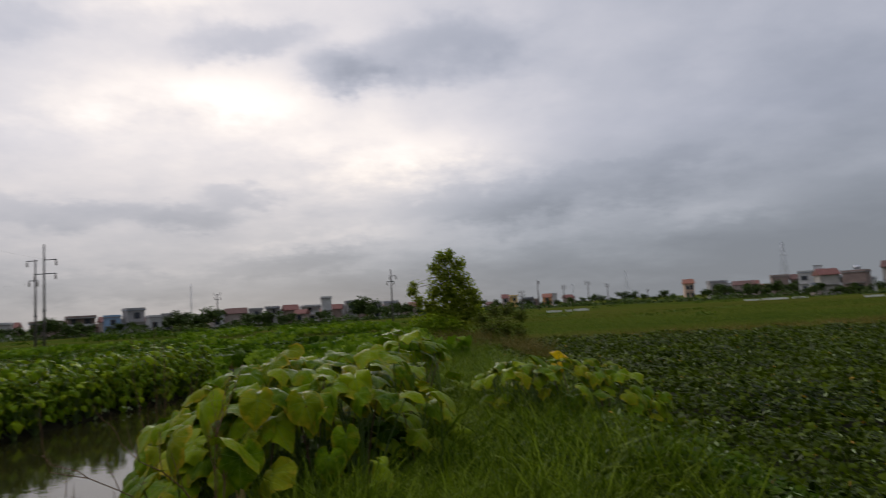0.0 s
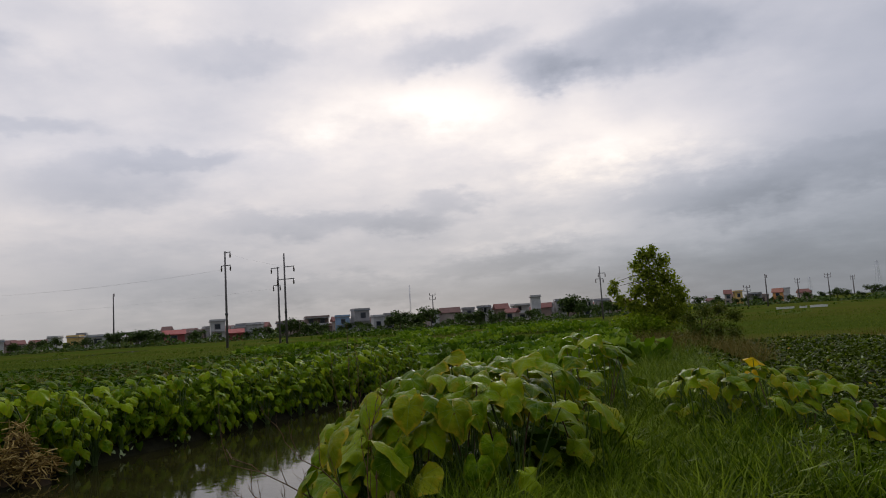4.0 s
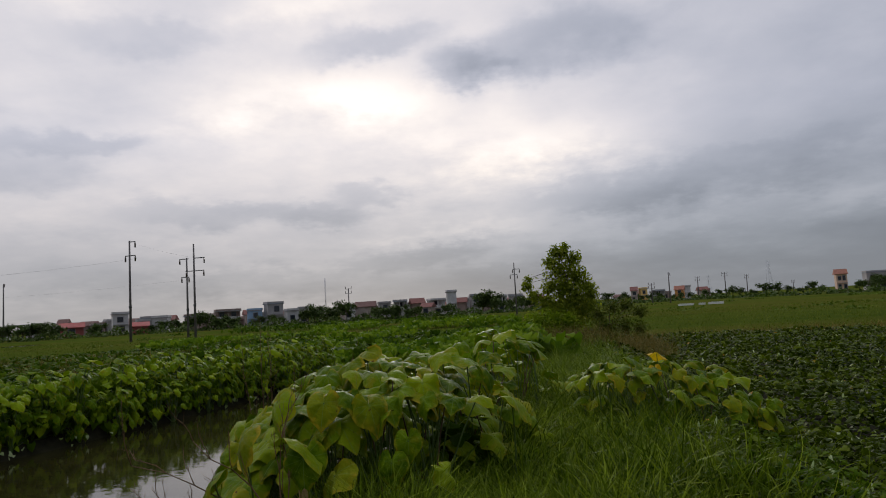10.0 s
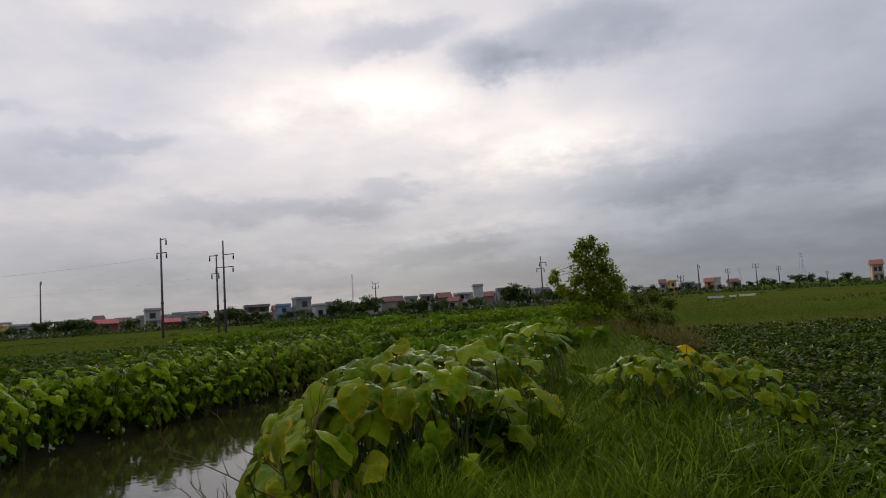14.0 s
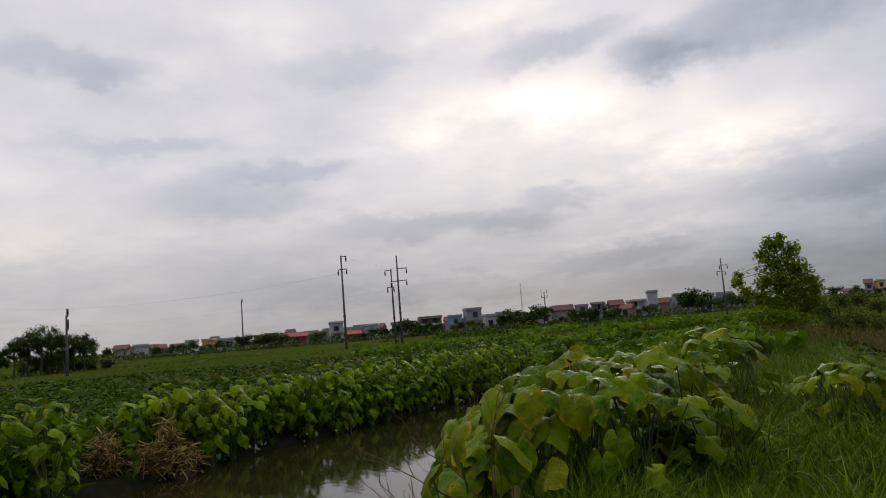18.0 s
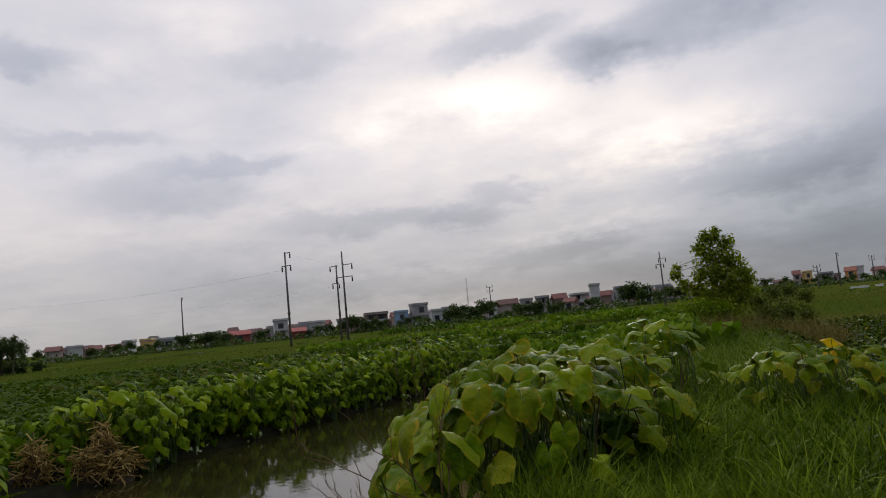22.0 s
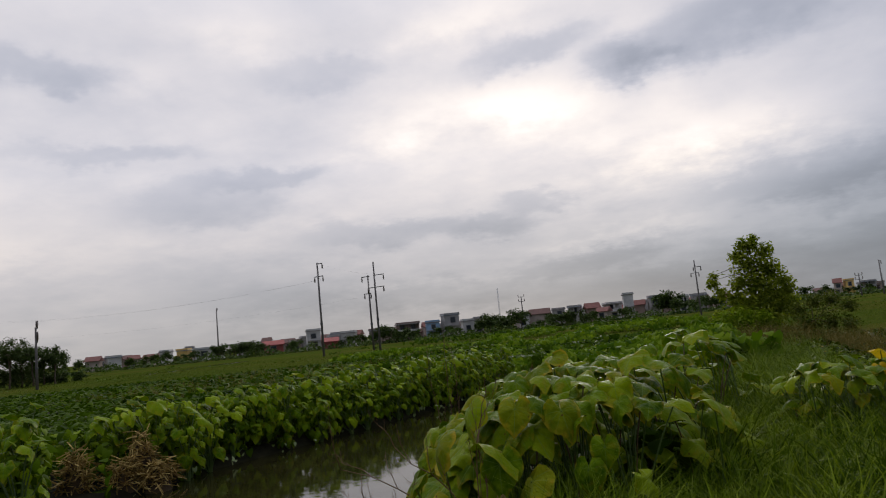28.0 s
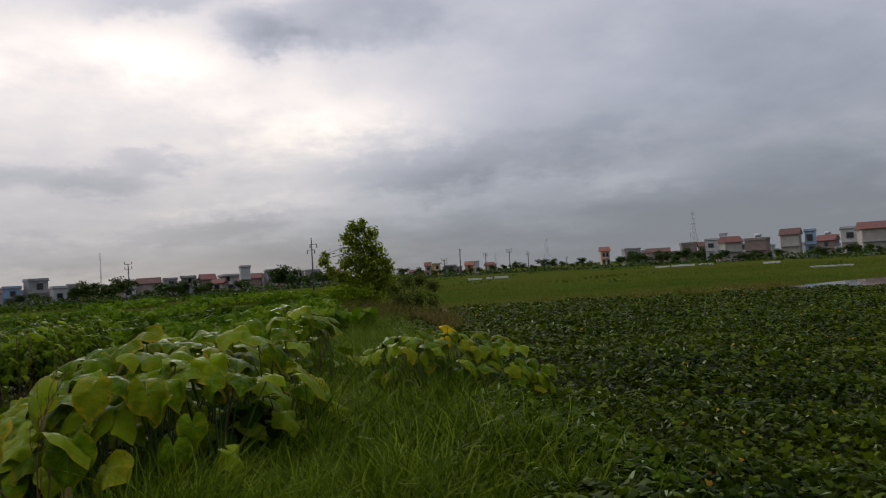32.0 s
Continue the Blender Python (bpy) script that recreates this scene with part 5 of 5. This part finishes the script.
def field_wall(h0, h1, dist, height):
    p, q = (Vector((dist * math.sin(radians(h)), dist * math.cos(radians(h)), -0.42)) for h in (h0, h1))
    root = tagged(new("field_wall"), "low whitewashed concrete wall edging the far meadow", "wall", "low walls in the meadow")
    root.matrix_basis = pose(*((p + q) / 2), 0, 0, math.degrees(math.atan2(q.y - p.y, q.x - p.x)))
    length = (q - p).length
    bm = bmesh.new()
    box(bm, 0, 0, height / 2, length, 0.2, height, bevel=0.02)
    part("wall", bm, M_WHITEWASH, root)
    bm = bmesh.new()
    box(bm, 0, 0, height + 0.03, length + 0.08, 0.3, 0.06, bevel=0.015)
    part("coping", bm, M_WHITEWASH, root)


for h0, h1, d, hh in ((18.4, 19.6, 136, 0.30), (19.95, 20.45, 137, 0.30), (20.65, 21.8, 138, 0.36), (33.7, 34.8, 157, 0.26), (34.95, 36.7, 158, 0.34), (37.0, 38.05, 160, 0.34), (41.6, 42.8, 131, 0.26), (44.7, 47.5, 86, 0.12)):
    field_wall(h0, h1, d, hh)

# ---- the village ----
HOUSE_COUNT = 0
# the village edge bends towards the dyke: share of the listed distance, by compass heading
NEAR_AT, NEAR_BY = [-50, -28, 8, 14, 30, 36], [0.66, 0.60, 0.60, 0.75, 0.80, 1.0]


def window(root, x, y, z, w, h):
    bm = bmesh.new()
    box(bm, x, y - 0.02, z, w + 0.24, 0.12, h + 0.24, bevel=0.02)
    fr = part("window", bm, M_FRAME, root)
    bm = bmesh.new()
    box(bm, x, y - 0.09, z, w, 0.06, h)
    part("pane", bm, M_GLASS, fr)


def house(heading, dist, w, top, style, yaw=None, blank=False):
    """A village house facing the fields; top: height of its roof over the ground."""
    global HOUSE_COUNT
    HOUSE_COUNT += 1
    rt = random.Random(HOUSE_COUNT * 17)
    near = float(np.interp(heading, NEAR_AT, NEAR_BY))
    dist, w, top = dist * near, w * near * (0.8 if heading < 30 else 1.0), 2.1 + (top - 2.1) * near + 0.25
    a = radians(heading)
    root = new("house")
    root.matrix_basis = pose(dist * math.sin(a), dist * math.cos(a), -0.45, 0, 0, -heading + (rt.uniform(-22, 22) if yaw is None else yaw))
    depth = max(3.6, w * 0.75)
    wall = WALLS.get(style, WALLS["white"])
    names = {"white": "white-plastered", "grey": "grey-rendered", "brown": "brown-brick", "red": "cream-walled", "redbarn": "red sheet-metal", "blue": "blue-painted", "yellow": "yellow-painted", "orange": "orange-painted", "tower": "narrow orange-roofed", "whitered": "pale-walled"}
    tiled = style in ("red", "redbarn", "whitered", "tower", "orange") or (style == "brown" and rt.random() < 0.6)
    roof_h = min(1.6, 0.22 * top + 0.3) if tiled else 0.35
    body = max(1.4, top - roof_h)
    storeys = max(1, int(round(body / 2.7)))
    loggia = not tiled and not blank and storeys > 1 and rt.random() < 0.4
    bm = bmesh.new()
    if loggia:
        low = body * (storeys - 1) / storeys
        box(bm, 0, 0, low / 2, w, depth, low, bevel=0.04)
        box(bm, 0, 0.9, low + (body - low) / 2, w - 0.02, depth - 1.8, body - low)
    else:
        box(bm, 0, 0, body / 2, w, depth, body, bevel=0.04)
    part("wall", bm, wall, root)
    if loggia:
        for px in (-w / 2 + 0.2, 0.0, w / 2 - 0.2):
            bm = bmesh.new()
            box(bm, px, -depth / 2 + 0.2, low + (body - low) / 2, 0.3, 0.3, body - low, bevel=0.02)
            part("post", bm, wall, root)
        bm = bmesh.new()
        box(bm, 0, -depth / 2 + 0.08, low + 0.42, w - 0.1, 0.12, 0.84, bevel=0.02)
        part("balcony_rail", bm, WALLS["white"], root)
    if not tiled and w > 5 and rt.random() < 0.55:
        tx = rt.uniform(-0.3, 0.3) * w
        bm = bmesh.new()
        for lx in (-0.5, 0.5):
            box(bm, tx + lx, 0.4, body + 0.5, 0.12, 0.9, 0.7)
        tank = part("tank_stand", bm, ROOFS["slab"], root)
        bm = bmesh.new()
        tube(bm, [(tx - 0.85, 0.4, body + 1.35), (tx - 0.7, 0.4, body + 1.35), (tx + 0.7, 0.4, body + 1.35), (tx + 0.85, 0.4, body + 1.35)], [0.3, 0.52, 0.52, 0.3], 10)
        part("water_tank", bm, M_TANK, tank, "round steel water tank")
    if tiled:
        bm = bmesh.new()
        e, d2 = w / 2 + 0.35, depth / 2 + 0.45
        v = [bm.verts.new(p) for p in ((-e, -d2, body), (e, -d2, body), (e, d2, body), (-e, d2, body), (-e, 0, top), (e, 0, top), (-e, -d2, body - 0.15), (e, -d2, body - 0.15), (e, d2, body - 0.15), (-e, d2, body - 0.15))]
        for f in ((0, 1, 5, 4), (2, 3, 4, 5), (0, 4, 3), (1, 2, 5), (6, 7, 1, 0), (7, 8, 2, 1), (8, 9, 3, 2), (9, 6, 0, 3), (9, 8, 7, 6)):
            bm.faces.new([v[i] for i in f])
        kind = "red_tin" if style == "redbarn" else "orange_tile" if style in ("orange", "tower") else rt.choice(("tile", "tile", "brown_tile", "brown_tile"))
        part("roof", bm, ROOFS[kind], root, {"red_tin": "red painted tin roof", "orange_tile": "orange clay-tiled roof", "brown_tile": "weathered brown tiled roof", "tile": "red clay-tiled pitched roof"}[kind])
    else:
        bm = bmesh.new()
        box(bm, 0, 0, body + 0.1, w + 0.5, depth + 0.5, 0.2, bevel=0.03)
        part("roof", bm, ROOFS["tin" if rt.random() < 0.4 else "slab"], root)
        bm = bmesh.new()
        for sx, sy, cx, cy in ((w + 0.3, 0.15, 0, -depth / 2), (0.15, depth + 0.3, -w / 2, 0), (0.15, depth + 0.3, w / 2, 0)):
            box(bm, cx, cy, body + 0.42, sx, sy, 0.46)
        part("parapet", bm, wall, root)
        if w > 6.5 and rt.random() < 0.8:
            bm = bmesh.new()
            sx = rt.choice((-1, 1)) * w * 0.22
            box(bm, sx, 0.5, body + 1.0, w * 0.3, depth * 0.4, 1.8, bevel=0.03)
            hood = part("stair_hood", bm, wall, root)
            bm = bmesh.new()
            box(bm, sx, 0.5, body + 1.97, w * 0.34, depth * 0.46, 0.14)
            part("hood_roof", bm, ROOFS["tile" if rt.random() < 0.5 else "slab"], hood)
    for side in (-1, 1):
        if w < 4.5 or style == "tower" or rt.random() > 0.25:
            continue
        ah, aw = body * rt.uniform(0.35, 0.8), w * rt.uniform(0.35, 0.6)
        ax = side * (w / 2 + aw / 2 - 0.05)
        bm = bmesh.new()
        box(bm, ax, -0.8, ah / 2, aw, depth * 0.7, ah, bevel=0.03)
        annex = part("annex", bm, WALLS[rt.choice(("white", "grey", "red"))], root)
        bm = bmesh.new()
        box(bm, ax, -0.8, ah + 0.25, aw + 0.4, depth * 0.78, 0.14)
        box(bm, ax, -0.2, ah + 0.55, aw + 0.2, depth * 0.45, 0.5)
        part("annex_roof", bm, ROOFS[rt.choice(("tile", "brown_tile", "tin", "red_tin"))], annex)
    cols = 2 if style == "tower" else max(1, int(w / 2.8))
    for s in range(storeys):
        zc = body * (s + 0.55) / storeys
        if s:
            bm = bmesh.new()
            box(bm, 0, -depth / 2 - 0.25, body * s / storeys, w * 0.96, 0.6, 0.16, bevel=0.02)
            part("ledge", bm, ROOFS["slab"], root)
        if loggia and s == storeys - 1:
            for c in range(cols):
                window(root, -w / 2 + w * (c + 0.5) / cols, -depth / 2 + 1.8, zc, 1.1, 1.6)
            continue
        for c in range(cols):
            if rt.random() < (0.0 if style == "tower" else 0.94 if blank else 0.42):
                continue
            xc = -w / 2 + w * (c + 0.5) / cols
            window(root, xc + rt.uniform(-0.3, 0.3), -depth / 2, zc + rt.uniform(-0.15, 0.15), min(rt.uniform(0.9, 1.6), w / cols * 0.5), min(rt.uniform(1.1, 1.7), body / storeys * 0.5))
    tagged(root, f"distant {names.get(style, 'white-plastered')} {('single', 'two', 'three', 'four')[min(3, storeys - 1)]}-storey village house {'with a red tiled roof' if tiled else 'with a flat roof'}", "house", "village houses")
    return root


house(-29.2, 300, 9.8, 4.0, "redbarn", 0, True)
house(-26.0, 310, 7.4, 7.0, "white", 5)
house(-24.6, 280, 6.7, 2.9, "redbarn", 0, True)
house(-24.4, 300, 5.6, 3.6, "grey")
house(-23.1, 300, 7.4, 4.6, "white")
house(-20.8, 300, 6.4, 4.5, "brown")
house(-18.2, 310, 12.4, 6.0, "brown", 8)
house(-16.1, 310, 7.6, 5.7, "blue")
house(-14.6, 310, 8.6, 8.2, "grey", 18)
house(-13.2, 300, 5.9, 4.7, "white")
house(-7.1, 320, 11.0, 6.8, "red", -5)
house(-8.4, 315, 5.0, 4.4, "white")
house(-4.2, 340, 7.3, 6.6, "grey")
house(-2.8, 340, 7.9, 7.4, "brown")
house(-1.9, 320, 6.4, 4.6, "red")
house(-1.2, 350, 9.9, 6.4, "white")
house(0.1, 325, 5.4, 9.6, "white", 6, True)
house(1.0, 340, 5.4, 6.5, "brown")
house(2.1, 340, 6.2, 7.4, "grey")
house(4.4, 340, 5.0, 6.3, "white")
house(5.5, 350, 7.8, 6.4, "grey")
house(7.4, 350, 6.0, 5.6, "red")
house(15.1, 380, 4.1, 7.5, "red")
house(15.8, 380, 4.4, 6.4, "yellow")
house(17.0, 380, 8.0, 4.9, "grey")
house(18.6, 380, 5.6, 6.6, "orange")
house(20.3, 400, 6.0, 5.6, "red")
house(29.8, 330, 5.0, 8.8, "tower", 10)
house(31.9, 330, 7.4, 7.0, "grey")
house(33.8, 300, 7.5, 6.2, "red")
house(36.3, 250, 5.0, 6.4, "brown", 10, True)
house(37.6, 250, 4.6, 6.6, "brown")
house(39.4, 200, 4.6, 6.6, "whitered", 24, True)
house(41.3, 210, 5.6, 5.6, "brown", -15, True)
house(43.6, 200, 4.4, 7.6, "whitered", -10, True)
house(44.9, 202, 2.6, 6.8, "blue", 0)
house(46.0, 220, 4.6, 5.6, "brown")
house(47.4, 190, 3.8, 6.4, "white")
house(49.1, 180, 7.0, 7.2, "whitered", 12, True)
house(52.5, 185, 9.0, 7.0, "white")
house(-42.3, 330, 6.6, 4.8, "red")
house(-41.0, 330, 6.7, 4.0, "white")
house(-39.6, 335, 5.0, 3.8, "red")
house(-37.3, 330, 4.9, 4.2, "white")
house(-36.0, 320, 5.7, 4.0, "yellow")
house(-34.6, 320, 9.0, 3.7, "white")
house(-31.5, 330, 7.0, 3.6, "grey")

rf = random.Random(71)
for a0, a1, n, d in ((-30, -22, 11, 330), (-21.5, -12, 12, 335), (-9.5, -3.5, 7, 350), (-3, 8, 12, 365), (13.5, 21, 6, 410), (31, 36, 4, 345), (37.5, 48, 6, 235), (-43, -33, 6, 345)):
    for i in range(n):
        house(a0 + (a1 - a0) * (i + rf.uniform(0.2, 0.8)) / n, d * rf.uniform(0.98, 1.04), rf.uniform(4.2, 7.5), rf.uniform(3.4, 6.4) * (1.1 if a0 > -21 else 0.95), rf.choice(("white", "grey", "red", "brown", "red", "grey", "brown", "white")))


# ---- far trees, hedges and palms ----
def crown_of(h, seed):
    rt = random.Random(seed)
    return [(rt.uniform(-0.38, 0.38) * h, rt.uniform(-0.3, 0.3) * h, h * rt.uniform(0.38, 0.86), h * rt.uniform(0.16, 0.26)) for _ in range(9)]


def far_trees():
    protos = [tree("tree", (0, 0, 0), 6.0, crown_of(6.0, 80 + i), 700, 0.75, M_FARTREE, "dark rounded tree among the village houses", 90 + i, 0.14, 6, 0.2) for i in range(4)]
    rt = random.Random(33)
    spots = []
    for a0, a1, n, d, h in ((-34, -29.8, 7, 285, 4.0), (-28.0, -27.4, 2, 285, 3.4), (-20.5, -17.4, 6, 285, 4.6), (-12.4, -8.6, 8, 290, 6.0), (-6.9, -2.6, 9, 290, 3.9), (-0.8, 0.2, 2, 300, 3.5),
                            (2.6, 4.0, 4, 310, 7.2), (4.8, 8.0, 6, 320, 5.0), (13.0, 16.5, 6, 370, 4.4), (17.0, 29.0, 16, 380, 4.2), (30.6, 34.4, 7, 310, 4.6), (34.0, 38.2, 9, 232, 3.8), (37.6, 43.0, 9, 185, 2.4),
                            (44.5, 52.0, 10, 172, 2.7), (-40.5, -35.0, 9, 300, 3.4), (-47.0, -43.0, 5, 310, 4.0), (-24.0, -21.0, 4, 285, 3.2), (-16.8, -13.6, 4, 290, 2.8), (-66, -46.0, 22, 430, 5.0), (50, 62, 8, 190, 4.0)):
        for i in range(n):
            ta = a0 + (a1 - a0) * (i + rt.uniform(0.1, 0.9)) / n
            near = float(np.interp(ta, NEAR_AT, NEAR_BY))
            spots.append((ta, d * near * rt.uniform(0.96, 1.05), 1.6 + (h * rt.uniform(0.75, 1.4) - 1.6) * near))
    for k, (a, d, h) in enumerate(spots):
        m = pose(d * math.sin(radians(a)), d * math.cos(radians(a)), -0.45, 0, 0, rt.uniform(0, 360)) @ Matrix.Diagonal((h / 6 * 1.25, h / 6 * 1.25, h / 6, 1))
        if k < 4:
            protos[k].matrix_basis = m
        else:
            c = copy_thing(protos[k % 4], Matrix.Identity(4))
            c.matrix_basis = m
    # a low ragged hedge in front of the houses
    n = 15000
    a = np.radians(-66 + 124 * R.random(n))
    base = np.interp(np.degrees(a), [-66, -50, -44, -30, -10, 8, 20, 35, 44, 58], [430, 420, 290, 275, 285, 310, 340, 235, 175, 160])
    d = base * np.interp(np.degrees(a), NEAR_AT, NEAR_BY) * (1 + 0.03 * R.normal(size=n))
    hump = 0.9 + 0.7 * np.sin(np.degrees(a) * 2.7) * np.sin(np.degrees(a) * 1.1 + 2)
    pos = np.stack([d * np.sin(a), d * np.cos(a), -0.4 + np.maximum(0.1, hump * R.random(n) * 1.3)], -1)
    size = (0.8 + 0.7 * R.random(n)) * d / 300
    scatter("hedge", LONG_LEAF, pos, turns(R.random(n) * 6.28, R.normal(-0.2, 0.7, n), R.normal(0, 0.6, n), np.stack([size * 0.8, size, size], -1)), M_FARTREE, "low ragged dark hedge before the village", "hedge", smooth=False)


far_trees()

def grove_tree(heading, dist, h, seed):
    """A bare-stemmed tree: leaf clusters on the upper limbs with sky between them, stems open below."""
    rt = random.Random(seed)
    crown = []
    for k in range(13):
        a, q = 2.4 * k + rt.uniform(-0.4, 0.4), math.sqrt((k + 0.5) / 13)
        crown.append((0.34 * h * q * math.cos(a), 0.3 * h * q * math.sin(a), h * (0.90 - 0.30 * q * q + rt.uniform(-0.16, 0.05)), h * rt.uniform(0.11, 0.165)))
    a = radians(heading)
    tree("tree", (dist * math.sin(a), dist * math.cos(a), -0.45), h * 0.9, crown, 2100, 0.30, M_GROVE, "dark broad-crowned tree in a roadside group", seed, 0.13, 11, 0.35)


for i, (th, td, hh) in enumerate(((-49.2, 99, 4.8), (-48.4, 101, 5.8), (-47.6, 98, 6.4), (-46.9, 102, 6.0), (-46.2, 99, 5.8), (-45.5, 102, 5.5), (-44.8, 100, 4.9), (-50.1, 104, 3.0))):
    grove_tree(th, td, hh, 310 + i)
for i, (th, td, hh) in enumerate(((-48.4, 102, 2.7), (-47.6, 103, 3.1), (-46.8, 101, 3.2), (-46.0, 103, 2.8), (-45.2, 103, 2.1), (-44.3, 104, 1.7), (-43.4, 106, 1.5))):
    a = radians(th)
    tree("bush", (td * math.sin(a), td * math.cos(a), -0.45), hh, [(x * 1.5, y * 1.5, z - 0.1 * hh, r * 1.2) for x, y, z, r in crown_of(hh, 330 + i)] + [(0.2 * hh, 0, 0.2 * hh, 0.3 * hh), (-0.3 * hh, 0, 0.2 * hh, 0.3 * hh)], 900, 0.32, M_GROVE, "dark undergrowth bush among the tree stems", 340 + i, 0.06, 5, 0.1)


def palm(x, y, h, seed):
    rt = random.Random(seed)
    root = tagged(new("palm_tree"), "small palm tree above the village hedge", "tree")
    root.matrix_basis = pose(x, y, -0.45)
    bm = bmesh.new()
    tube(bm, [(0, 0, 0), (0.1, 0, h * 0.5), (0, 0.1, h)], [0.22, 0.17, 0.14], 6)
    part("trunk", bm, M_BARK, root)
    for k in range(10):
        a = 0.63 * k + rt.uniform(-0.2, 0.2)
        bm = bmesh.new()
        prev = None
        for i in range(6):
            s = i / 5
            r, z = 1.6 * s, h + 0.6 * math.sin(2.2 * s) - 0.9 * s * s
            wv = 0.34 * math.sin(math.pi * min(0.97, 0.12 + 0.88 * s))
            p = [bm.verts.new((r * math.cos(a) - q * wv * math.sin(a), r * math.sin(a) + q * wv * math.cos(a), z - 0.15 * abs(q))) for q in (-1, 0, 1)]
            if prev:
                for j in (0, 1):
                    bm.faces.new((prev[j], prev[j + 1], p[j + 1], p[j]))
            prev = p
        part("frond", bm, M_FARTREE, root)
    return root


for a, d, h in ((-32.6, 175, 3.3), (-31.4, 176, 3.5), (-31.9, 173, 2.9)):
    palm(d * math.sin(radians(a)), d * math.cos(radians(a)), h, int(-a * 10))
